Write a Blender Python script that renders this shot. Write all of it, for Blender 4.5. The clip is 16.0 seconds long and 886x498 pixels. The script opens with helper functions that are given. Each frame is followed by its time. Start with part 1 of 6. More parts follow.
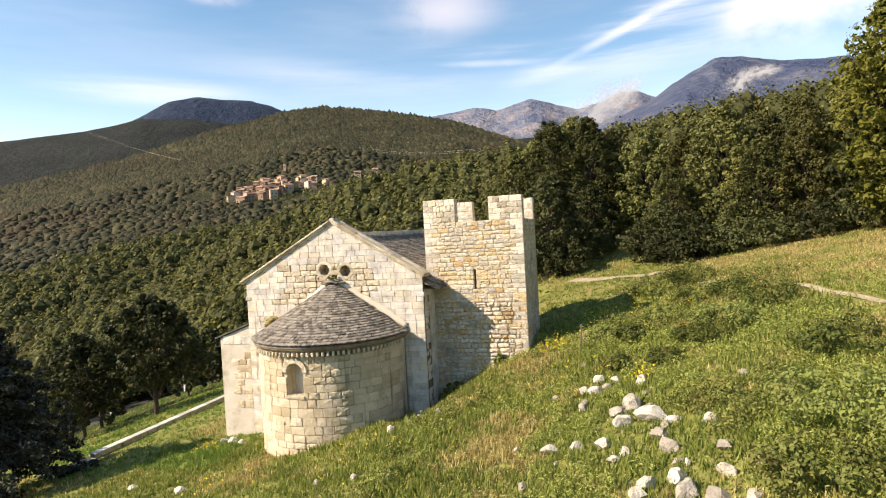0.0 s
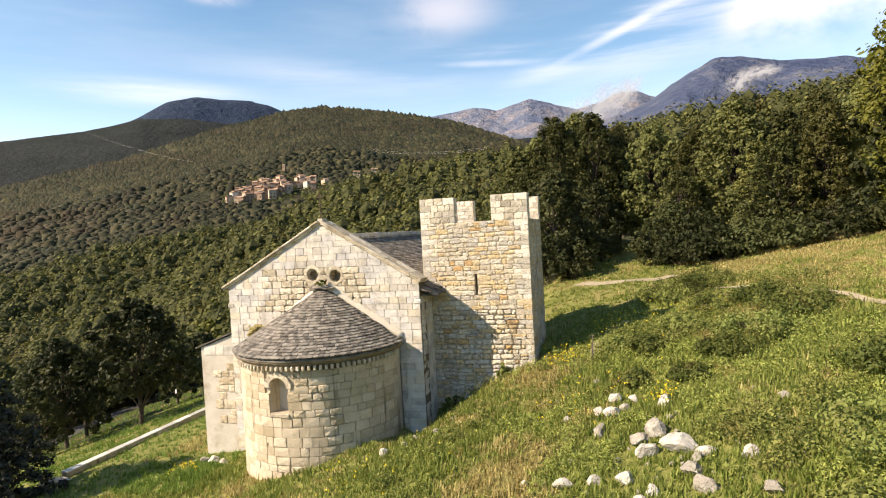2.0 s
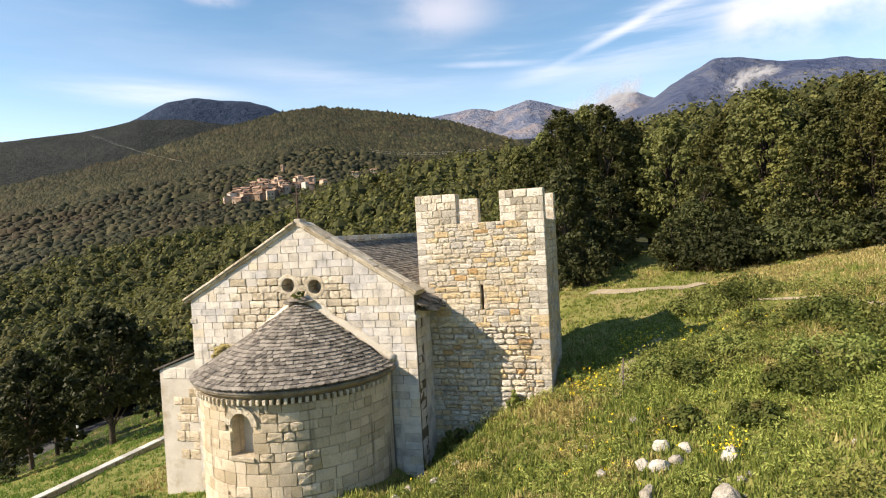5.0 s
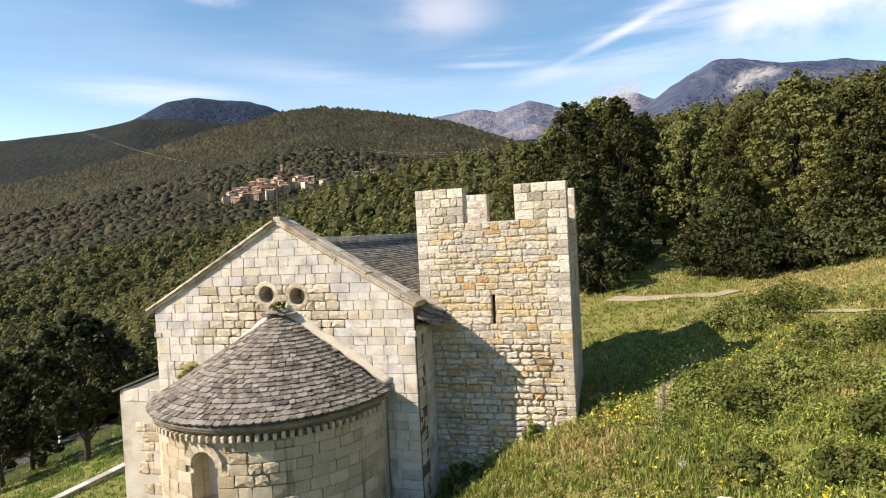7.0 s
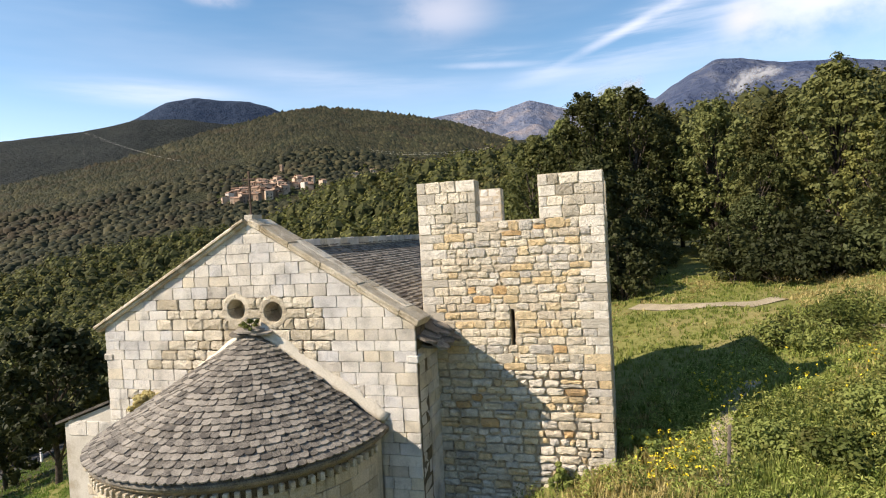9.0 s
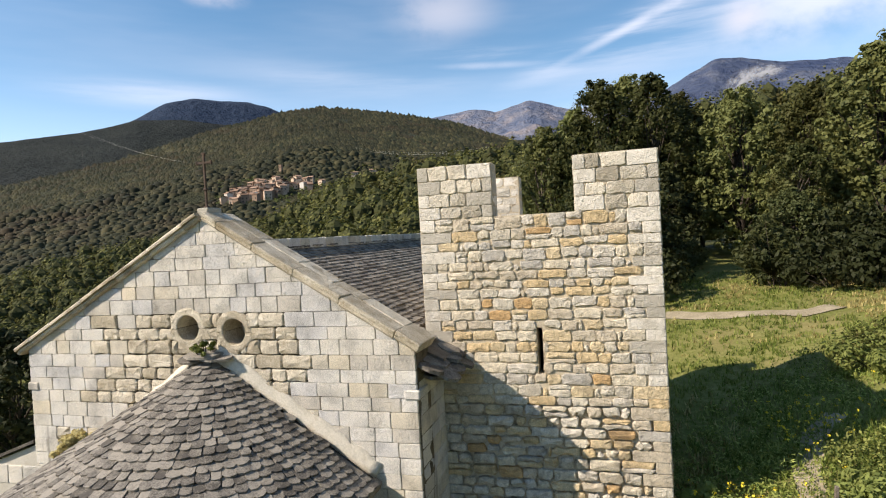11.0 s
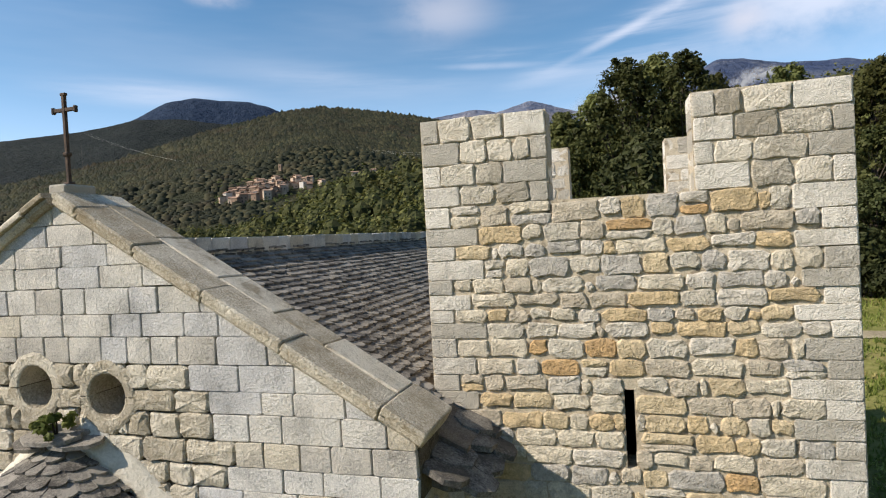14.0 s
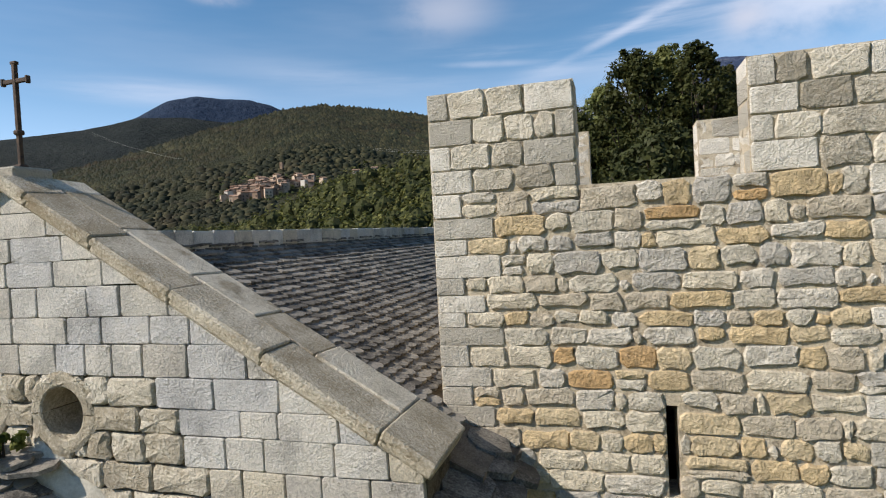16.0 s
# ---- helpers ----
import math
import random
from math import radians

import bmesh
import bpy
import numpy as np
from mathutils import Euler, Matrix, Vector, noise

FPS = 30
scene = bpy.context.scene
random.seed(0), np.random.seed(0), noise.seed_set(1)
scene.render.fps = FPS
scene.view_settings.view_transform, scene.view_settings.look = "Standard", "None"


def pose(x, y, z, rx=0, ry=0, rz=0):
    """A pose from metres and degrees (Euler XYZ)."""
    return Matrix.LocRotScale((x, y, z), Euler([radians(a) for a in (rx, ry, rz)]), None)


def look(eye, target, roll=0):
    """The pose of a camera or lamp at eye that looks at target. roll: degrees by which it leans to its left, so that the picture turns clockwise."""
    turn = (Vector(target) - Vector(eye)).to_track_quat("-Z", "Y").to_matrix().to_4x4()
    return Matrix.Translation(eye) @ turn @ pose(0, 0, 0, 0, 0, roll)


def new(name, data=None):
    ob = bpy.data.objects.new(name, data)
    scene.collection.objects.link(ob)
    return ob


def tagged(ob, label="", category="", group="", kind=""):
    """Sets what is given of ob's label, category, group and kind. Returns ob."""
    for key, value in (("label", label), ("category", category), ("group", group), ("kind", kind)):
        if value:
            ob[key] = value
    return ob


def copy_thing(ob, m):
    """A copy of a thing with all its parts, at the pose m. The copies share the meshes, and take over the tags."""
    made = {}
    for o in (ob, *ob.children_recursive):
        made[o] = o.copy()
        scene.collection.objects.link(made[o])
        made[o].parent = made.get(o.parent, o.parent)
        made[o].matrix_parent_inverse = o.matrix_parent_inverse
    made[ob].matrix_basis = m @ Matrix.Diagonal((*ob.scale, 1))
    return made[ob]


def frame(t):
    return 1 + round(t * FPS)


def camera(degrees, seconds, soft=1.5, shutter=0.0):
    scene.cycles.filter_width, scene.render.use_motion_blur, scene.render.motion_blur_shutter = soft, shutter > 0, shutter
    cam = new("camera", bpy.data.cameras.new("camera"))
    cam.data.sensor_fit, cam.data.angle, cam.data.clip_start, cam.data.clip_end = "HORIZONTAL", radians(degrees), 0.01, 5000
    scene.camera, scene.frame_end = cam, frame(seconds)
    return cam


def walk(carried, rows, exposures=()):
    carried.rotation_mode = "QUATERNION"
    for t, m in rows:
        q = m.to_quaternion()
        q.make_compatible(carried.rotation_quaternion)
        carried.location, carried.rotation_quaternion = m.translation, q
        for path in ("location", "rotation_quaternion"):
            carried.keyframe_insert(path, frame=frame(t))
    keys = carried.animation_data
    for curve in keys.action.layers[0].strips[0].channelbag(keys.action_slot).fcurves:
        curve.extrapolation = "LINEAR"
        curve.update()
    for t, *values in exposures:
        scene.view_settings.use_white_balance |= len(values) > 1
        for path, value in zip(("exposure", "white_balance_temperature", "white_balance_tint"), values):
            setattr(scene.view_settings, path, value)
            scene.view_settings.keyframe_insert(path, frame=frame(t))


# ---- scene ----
cam = camera(74.0, 16.0, soft=1.15)
ROWS = [
    (0, (12.664, -24.714, 8.480), (6.997, -5.541, 7.957), -3.18),
    (1, (12.389, -23.700, 8.504), (6.736, -4.523, 7.981), -3.19),
    (2, (12.099, -22.622, 8.541), (6.448, -3.444, 8.020), -3.19),
    (3, (11.757, -21.432, 8.550), (6.116, -2.251, 8.036), -3.25),
    (4, (11.404, -20.209, 8.588), (5.771, -1.025, 8.083), -3.29),
    (6.5, (10.229, -16.646, 8.636), (4.614, 2.544, 8.158), -3.04),
    (7.5, (9.702, -15.177, 8.655), (4.082, 4.012, 8.183), -3.03),
    (8.5, (9.162, -13.655, 8.698), (3.537, 5.532, 8.228), -3.06),
    (9, (8.874, -12.851, 8.695), (3.247, 6.336, 8.226), -3.10),
    (11.5, (7.558, -9.015, 8.656), (1.938, 10.173, 8.197), -3.23),
    (12, (7.286, -8.193, 8.654), (1.665, 10.995, 8.197), -3.24),
    (12.5, (7.028, -7.442, 8.640), (1.399, 11.744, 8.194), -3.09),
    (13, (6.745, -6.654, 8.628), (1.112, 12.532, 8.187), -3.09),
    (13.5, (6.494, -5.955, 8.624), (0.856, 13.229, 8.177), -3.07),
    (14, (6.245, -5.289, 8.630), (0.613, 13.897, 8.185), -3.07),
    (14.5, (6.091, -4.813, 8.617), (0.437, 14.366, 8.165), -3.07),
    (15, (5.994, -4.547, 8.592), (0.336, 14.631, 8.138), -3.08),
    (15.5, (5.933, -4.445, 8.575), (0.266, 14.729, 8.090), -3.12),
    (16, (5.878, -4.384, 8.558), (0.197, 14.785, 8.054), -3.09),
]
EXPOSURES = [(0.0, 1.0, 7400, 19), (4.0, 0.9, 7150, 18), (9.0, 0.75, 6700, 17), (12.5, 0.45, 6380, 15), (14.5, 0.3, 6180, 14), (16.0, 0.2, 6080, 14)]
walk(cam, [(t, look(eye, target, lean)) for t, eye, target, lean in ROWS], EXPOSURES)

# ---- light ----
SUN_WAY = Vector((2.58, 1.67, -2.4)).normalized()
sun = new("sun", bpy.data.lights.new("sun", "SUN"))
sun.data.energy, sun.data.angle, sun.data.color = 5.0, radians(0.55), (1.0, 0.9, 0.73)
sun.rotation_euler = SUN_WAY.to_track_quat("-Z", "Y").to_euler()
sun.location = (-30, -20, 40)
world = bpy.data.worlds.new("sky")
scene.world = world
world.use_nodes = True


def build_sky():
    nt = world.node_tree
    nt.nodes.clear()
    out = nt.nodes.new("ShaderNodeOutputWorld")
    bg = nt.nodes.new("ShaderNodeBackground")
    sky = nt.nodes.new("ShaderNodeTexSky")
    sky.sky_type, sky.sun_disc = "NISHITA", False
    sky.sun_elevation = math.asin(-SUN_WAY.z)
    sky.sun_rotation = math.atan2(-SUN_WAY.x, -SUN_WAY.y)
    sky.altitude, sky.air_density, sky.dust_density, sky.ozone_density = 600, 1.0, 0.3, 1.6
    bg.inputs["Strength"].default_value = 0.11
    co = nt.nodes.new("ShaderNodeTexCoord")

    def cloud(rot, scale, detail, lo, hi, seed):
        mp = nt.nodes.new("ShaderNodeMapping")
        mp.inputs["Rotation"].default_value = [radians(a) for a in rot]
        mp.inputs["Scale"].default_value = scale
        mp.inputs["Location"].default_value = (seed, seed * 0.7, seed * 1.3)
        nz = nt.nodes.new("ShaderNodeTexNoise")
        nz.inputs["Scale"].default_value, nz.inputs["Detail"].default_value = 1.0, detail
        nz.inputs["Roughness"].default_value = 0.58
        mr = nt.nodes.new("ShaderNodeMapRange")
        mr.interpolation_type = "SMOOTHSTEP"
        mr.inputs["From Min"].default_value, mr.inputs["From Max"].default_value = lo, hi
        nt.links.new(co.outputs["Generated"], mp.inputs["Vector"])
        nt.links.new(mp.outputs["Vector"], nz.inputs["Vector"])
        nt.links.new(nz.outputs["Fac"], mr.inputs["Value"])
        return mr.outputs["Result"]

    def lay(below, fac, strength, colour):
        mul = nt.nodes.new("ShaderNodeMath")
        mul.operation = "MULTIPLY"
        mul.inputs[1].default_value = strength
        nt.links.new(fac, mul.inputs[0])
        mix = nt.nodes.new("ShaderNodeMix")
        mix.data_type = "RGBA"
        nt.links.new(mul.outputs[0], mix.inputs["Factor"])
        nt.links.new(below, mix.inputs["A"])
        mix.inputs["B"].default_value = colour
        return mix.outputs["Result"]

    def toward(bearing, rise, width, tall, turn=0.0):
        """A soft oval round a direction of the sky."""
        d = nt.nodes.new("ShaderNodeVectorRotate")
        d.rotation_type = "Z_AXIS"
        d.inputs["Angle"].default_value = radians(bearing)
        nt.links.new(co.outputs["Generated"], d.inputs["Vector"])
        mp = nt.nodes.new("ShaderNodeMapping")
        mp.vector_type = "TEXTURE"
        z = math.sin(radians(rise))
        mp.inputs["Location"].default_value = (0, math.cos(radians(rise)), z)
        mp.inputs["Rotation"].default_value = (0, radians(turn), 0)
        mp.inputs["Scale"].default_value = (width, 2.0, tall)
        nt.links.new(d.outputs["Vector"], mp.inputs["Vector"])
        ln = nt.nodes.new("ShaderNodeVectorMath")
        ln.operation = "LENGTH"
        nt.links.new(mp.outputs["Vector"], ln.inputs[0])
        mr = nt.nodes.new("ShaderNodeMapRange")
        mr.interpolation_type = "SMOOTHSTEP"
        mr.inputs["From Min"].default_value, mr.inputs["From Max"].default_value = 1.0, 0.0
        nt.links.new(ln.outputs["Value"], mr.inputs["Value"])
        return mr.outputs["Result"]

    def times(a, b):
        n = nt.nodes.new("ShaderNodeMath")
        n.operation = "MULTIPLY"
        nt.links.new(a, n.inputs[0])
        nt.links.new(b, n.inputs[1])
        return n.outputs[0]

    white, grey = (6.9, 7.1, 7.6, 1), (5.9, 5.8, 6.1, 1)
    hs = nt.nodes.new("ShaderNodeHueSaturation")
    hs.inputs["Saturation"].default_value = 1.15
    hs.inputs["Hue"].default_value = 0.488
    nt.links.new(sky.outputs["Color"], hs.inputs["Color"])
    c = hs.outputs["Color"]
    # pale haze along the horizon
    sep = nt.nodes.new("ShaderNodeSeparateXYZ")
    nt.links.new(co.outputs["Generated"], sep.inputs["Vector"])
    low = nt.nodes.new("ShaderNodeMapRange")
    low.interpolation_type = "SMOOTHSTEP"
    low.inputs["From Min"].default_value, low.inputs["From Max"].default_value = 0.30, 0.06
    nt.links.new(sep.outputs["Z"], low.inputs["Value"])
    c = lay(c, low.outputs["Result"], 0.55, (5.4, 7.1, 9.5, 1))
    veil = cloud((0, 8, 25), (1.0, 1.0, 7.0), 5, 0.42, 0.72, 3.1)
    c = lay(c, veil, 0.12, white)
    puffs = cloud((0, 0, 0), (5.0, 5.0, 8.0), 6, 0.36, 0.62, 1.9)
    thick = cloud((0, 0, 0), (7.0, 7.0, 10.0), 7, 0.30, 0.56, 4.3)
    streaks = cloud((0, 20, 0), (2.0, 2.0, 22.0), 6, 0.36, 0.66, 7.7)
    full = cloud((0, 0, 0), (9.0, 9.0, 14.0), 6, 0.15, 0.5, 5.2)
    # puffs, streaks and a bank towards the mountains
    for bearing, rise, w, t, turn, kind, amount, tone in (
            (-15.0, 20.6, 0.12, 0.06, 0, thick, 0.48, grey), (-36, 21.6, 0.06, 0.02, 0, puffs, 0.8, grey), (3.4, 18.0, 0.2, 0.011, -20, full, 0.5, white), (2.4, 17.6, 0.26, 0.034, -19, streaks, 0.6, white),
            (8, 17.0, 0.36, 0.07, -10, streaks, 0.45, white), (-11, 15.7, 0.11, 0.008, 2, full, 0.3, white), (-10, 16.6, 0.2, 0.02, 6, streaks, 0.5, white), (17, 17.5, 0.2, 0.07, -14, thick, 0.55, white),
            (26, 18.5, 0.34, 0.12, -8, thick, 0.6, white), (11.5, 16.6, 0.045, 0.035, 0, thick, 0.6, grey), (-24, 15.0, 0.30, 0.035, 4, streaks, 0.25, white), (-42, 13.5, 0.2, 0.03, 0, streaks, 0.4, white),
            (70, 30, 0.6, 0.3, 0, puffs, 0.8, white), (-110, 35, 0.7, 0.25, 0, puffs, 0.7, white)):
        c = lay(c, times(toward(bearing, rise, w, t, turn), kind), amount, tone)
    nt.links.new(c, bg.inputs["Color"])
    nt.links.new(bg.outputs["Background"], out.inputs["Surface"])


build_sky()

# ---- materials ----
def material(name, low, high, scale=3.0, fine=40.0, rough=0.9, bump=0.3, bump_size=0.02, spread=0.25, hue=0.0, stain=None, stain_amount=0.5,
             stain_scale=0.6, island=False, metallic=0.0, object_random=True, ramp=None, translucent=0.0, streak=None, streak_amount=0.8, spec=0.15):
    """A surface with grain at two scales, a tone of its own for each piece, and stains."""
    m = bpy.data.materials.new(name)
    m.use_nodes = True
    nt = m.node_tree
    nt.nodes.clear()
    N, L = nt.nodes.new, nt.links.new
    out, bsdf = N("ShaderNodeOutputMaterial"), N("ShaderNodeBsdfPrincipled")
    bsdf.inputs["Roughness"].default_value, bsdf.inputs["Metallic"].default_value = rough, metallic
    bsdf.inputs["Specular IOR Level"].default_value = spec
    geo = N("ShaderNodeNewGeometry")
    info = N("ShaderNodeObjectInfo")

    def noise_at(s, detail=4.0, roughness=0.55):
        n = N("ShaderNodeTexNoise")
        n.inputs["Scale"].default_value, n.inputs["Detail"].default_value, n.inputs["Roughness"].default_value = s, detail, roughness
        L(geo.outputs["Position"], n.inputs["Vector"])
        return n.outputs["Fac"]

    def math_node(op, a, b):
        n = N("ShaderNodeMath")
        n.operation = op
        for i, v in enumerate((a, b)):
            if isinstance(v, (int, float)):
                n.inputs[i].default_value = v
            else:
                L(v, n.inputs[i])
        return n.outputs[0]

    big, small = noise_at(scale), noise_at(fine, 5.0, 0.65)
    own = geo.outputs["Random Per Island"] if island else info.outputs["Random"]
    if ramp:
        r = N("ShaderNodeValToRGB")
        r.color_ramp.interpolation = "CONSTANT" if len(ramp) > 3 else "LINEAR"
        el = r.color_ramp.elements
        while len(el) < len(ramp):
            el.new(0.5)
        for e, (p, c) in zip(el, ramp):
            e.position, e.color = p, (*c, 1)
        L(own, r.inputs["Fac"])
        base = r.outputs["Color"]
        mixer = N("ShaderNodeMix")
        mixer.data_type, mixer.blend_type = "RGBA", "MULTIPLY"
        mixer.inputs["Factor"].default_value = 1.0
        L(base, mixer.inputs["A"])
        grey = N("ShaderNodeMapRange")
        grey.inputs["From Min"].default_value, grey.inputs["From Max"].default_value = 0.32, 0.68
        grey.inputs["To Min"].default_value, grey.inputs["To Max"].default_value = 1 - spread, 1 + spread
        L(math_node("ADD", math_node("MULTIPLY", big, 0.5), math_node("MULTIPLY", small, 0.5)), grey.inputs["Value"])
        L(grey.outputs["Result"], mixer.inputs["B"])
        colour = mixer.outputs["Result"]
    else:
        f = math_node("ADD", math_node("MULTIPLY", big, 0.42), math_node("MULTIPLY", small, 0.58))
        if object_random:
            f = math_node("ADD", f, math_node("MULTIPLY", math_node("SUBTRACT", own, 0.5), spread * 2))
        r = N("ShaderNodeValToRGB")
        r.color_ramp.elements[0].position, r.color_ramp.elements[0].color = 0.39, (*low, 1)
        r.color_ramp.elements[1].position, r.color_ramp.elements[1].color = 0.61, (*high, 1)
        L(f, r.inputs["Fac"])
        colour = r.outputs["Color"]
    if hue:
        h = N("ShaderNodeHueSaturation")
        L(math_node("ADD", 0.5, math_node("MULTIPLY", math_node("SUBTRACT", own, 0.5), hue)), h.inputs["Hue"])
        L(colour, h.inputs["Color"])
        colour = h.outputs["Color"]
    if stain:
        s = N("ShaderNodeMapRange")
        s.interpolation_type = "SMOOTHSTEP"
        s.inputs["From Min"].default_value, s.inputs["From Max"].default_value = 0.5, 0.68
        s.inputs["To Max"].default_value = stain_amount
        L(noise_at(stain_scale, 7.0, 0.7), s.inputs["Value"])
        mx = N("ShaderNodeMix")
        mx.data_type = "RGBA"
        L(s.outputs["Result"], mx.inputs["Factor"])
        L(colour, mx.inputs["A"])
        mx.inputs["B"].default_value = (*stain, 1)
        colour = mx.outputs["Result"]
    if streak:
        mp = N("ShaderNodeMapping")
        mp.inputs["Scale"].default_value = (2.6, 2.6, 0.16)
        L(geo.outputs["Position"], mp.inputs["Vector"])
        sn = N("ShaderNodeTexNoise")
        sn.inputs["Scale"].default_value, sn.inputs["Detail"].default_value = 1.0, 5.0
        L(mp.outputs["Vector"], sn.inputs["Vector"])
        s = N("ShaderNodeMapRange")
        s.interpolation_type = "SMOOTHSTEP"
        s.inputs["From Min"].default_value, s.inputs["From Max"].default_value = 0.585, 0.70
        s.inputs["To Max"].default_value = streak_amount
        L(sn.outputs["Fac"], s.inputs["Value"])
        mx = N("ShaderNodeMix")
        mx.data_type = "RGBA"
        L(s.outputs["Result"], mx.inputs["Factor"])
        L(colour, mx.inputs["A"])
        mx.inputs["B"].default_value = (*streak, 1)
        colour = mx.outputs["Result"]
    L(colour, bsdf.inputs["Base Color"])
    if bump:
        b = N("ShaderNodeBump")
        b.inputs["Strength"].default_value, b.inputs["Distance"].default_value = bump, bump_size
        L(math_node("ADD", small, math_node("MULTIPLY", noise_at(fine * 0.33, 3.0), 0.8)), b.inputs["Height"])
        L(b.outputs["Normal"], bsdf.inputs["Normal"])
    shader = bsdf.outputs["BSDF"]
    if translucent:
        tr = N("ShaderNodeBsdfTranslucent")
        L(colour, tr.inputs["Color"])
        ms = N("ShaderNodeMixShader")
        ms.inputs["Fac"].default_value = translucent
        L(shader, ms.inputs[1])
        L(tr.outputs["BSDF"], ms.inputs[2])
        shader = ms.outputs["Shader"]
    L(shader, out.inputs["Surface"])
    return m


RUBBLE_TONES = [
    (0.0, (0.54, 0.47, 0.36)), (0.15, (0.60, 0.545, 0.44)), (0.33, (0.63, 0.51, 0.325)), (0.45, (0.49, 0.455, 0.395)), (0.56, (0.66, 0.585, 0.45)),
    (0.70, (0.61, 0.47, 0.275)), (0.79, (0.64, 0.585, 0.49)), (0.90, (0.60, 0.465, 0.275)), (0.96, (0.55, 0.365, 0.18))]
M_ASHLAR = material("granite_ashlar", (0, 0, 0), (0, 0, 0), 2.2, 56, 0.94, 1.0, 0.025, 0.55, stain=(0.42, 0.3688, 0.283), stain_amount=0.36, stain_scale=2.2, ramp=[
    (0.0, (0.607, 0.573, 0.507)), (0.2, (0.580, 0.564, 0.539)), (0.36, (0.653, 0.614, 0.544)), (0.54, (0.598, 0.541, 0.437)), (0.64, (0.662, 0.633, 0.576)), (0.82, (0.524, 0.486, 0.423)), (0.92, (0.635, 0.568, 0.446))])
M_ASHLAR_STUFF = material("granite_ashlar_joined", (0, 0, 0), (0, 0, 0), 2.2, 56, 0.94, 1.0, 0.025, 0.55, stain=(0.42, 0.3688, 0.283), stain_amount=0.36, stain_scale=2.2, island=True, streak=(0.085, 0.07, 0.05), streak_amount=0.75, ramp=[
    (0.0, (0.607, 0.573, 0.507)), (0.2, (0.580, 0.564, 0.539)), (0.36, (0.653, 0.614, 0.544)), (0.54, (0.598, 0.541, 0.437)), (0.64, (0.662, 0.633, 0.576)), (0.82, (0.524, 0.486, 0.423)), (0.92, (0.635, 0.568, 0.446))])
M_OLD = material("old_golden_stone", (0.44, 0.3788, 0.2756), (0.75, 0.6818, 0.5512), 5, 34, 0.95, 1.0, 0.05, 0.1, stain=(0.28, 0.2424, 0.1872), stain_amount=0.45, stain_scale=4)
M_RUBBLE = material("tower_rubble", (0, 0, 0), (0, 0, 0), 9, 34, 0.95, 1.0, 0.04, 0.42, stain=(0.36, 0.30, 0.22), stain_amount=0.35, stain_scale=5, ramp=RUBBLE_TONES)
M_QUOIN = material("pale_quoin", (0.4746, 0.4374, 0.365), (0.8023, 0.7474, 0.6441), 3.4, 50, 0.94, 1.0, 0.03, 0.2, stain=(0.3842, 0.3377, 0.2576), stain_amount=0.5, stain_scale=2.6)
M_MERLON = material("merlon_stone", (0.40, 0.36, 0.285), (0.76, 0.69, 0.56), 5, 40, 0.95, 1.0, 0.04, 0.3, stain=(0.40, 0.32, 0.2), stain_amount=0.4, stain_scale=3)
# the dark patches paint in shaded gaps and holes between the stones
M_MORTAR = material("lime_mortar", (0.45, 0.375, 0.265), (0.62, 0.54, 0.405), 2, 50, 0.97, 0.8, 0.02, object_random=False, stain=(0.09, 0.07, 0.048), stain_amount=0.75, stain_scale=5.5)
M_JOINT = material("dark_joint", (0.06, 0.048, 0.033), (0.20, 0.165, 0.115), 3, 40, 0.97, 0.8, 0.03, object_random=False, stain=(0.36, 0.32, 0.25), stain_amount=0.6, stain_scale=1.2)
M_LIME = material("lime_fillet", (0.50, 0.46, 0.37), (0.68, 0.63, 0.53), 3, 30, 0.96, 0.7, 0.02, object_random=False, stain=(0.36, 0.31, 0.22), stain_amount=0.5, stain_scale=3)
M_RENDER = material("lime_plaster", (0.44, 0.41, 0.35), (0.60, 0.57, 0.50), 1.2, 35, 0.96, 0.5, 0.02, object_random=False, stain=(0.32, 0.27, 0.19), stain_amount=0.7, stain_scale=0.8)
M_APSE = material("weathered_apse_stone", (0.42, 0.352, 0.24), (0.71, 0.62, 0.48), 1.6, 34, 0.95, 1.0, 0.035, 0.09, stain=(0.319, 0.264, 0.1925), stain_amount=0.5, stain_scale=1.6, streak=(0.08, 0.068, 0.052), streak_amount=0.75)
M_CORNICE = material("dark_cornice", (0.15, 0.122, 0.088), (0.40, 0.335, 0.245), 4, 40, 0.95, 0.9, 0.03, object_random=False, stain=(0.11, 0.09, 0.065), stain_amount=0.6, stain_scale=2.0)
M_COPING = material("lichened_coping", (0.38, 0.32, 0.225), (0.73, 0.665, 0.54), 2.6, 44, 0.95, 1.0, 0.03, 0.1, stain=(0.21, 0.155, 0.082), stain_amount=0.7, stain_scale=1.9)
M_SLATE = material("grey_slate", (0.08, 0.073, 0.064), (0.295, 0.27, 0.23), 4, 36, 0.8, 0.9, 0.014, 0.11, stain=(0.26, 0.228, 0.175), stain_amount=0.3, stain_scale=3)
M_SLATE_STUFF = material("grey_slate_joined", (0.08, 0.073, 0.064), (0.295, 0.27, 0.23), 4, 36, 0.8, 0.9, 0.014, 0.11, island=True, stain=(0.26, 0.228, 0.175), stain_amount=0.3, stain_scale=3)
M_RUBBLE_STUFF = material("tower_rubble_joined", (0, 0, 0), (0, 0, 0), 9, 34, 0.95, 1.0, 0.04, 0.42, island=True, stain=(0.13, 0.105, 0.075), stain_amount=0.55, stain_scale=1.1, ramp=RUBBLE_TONES)
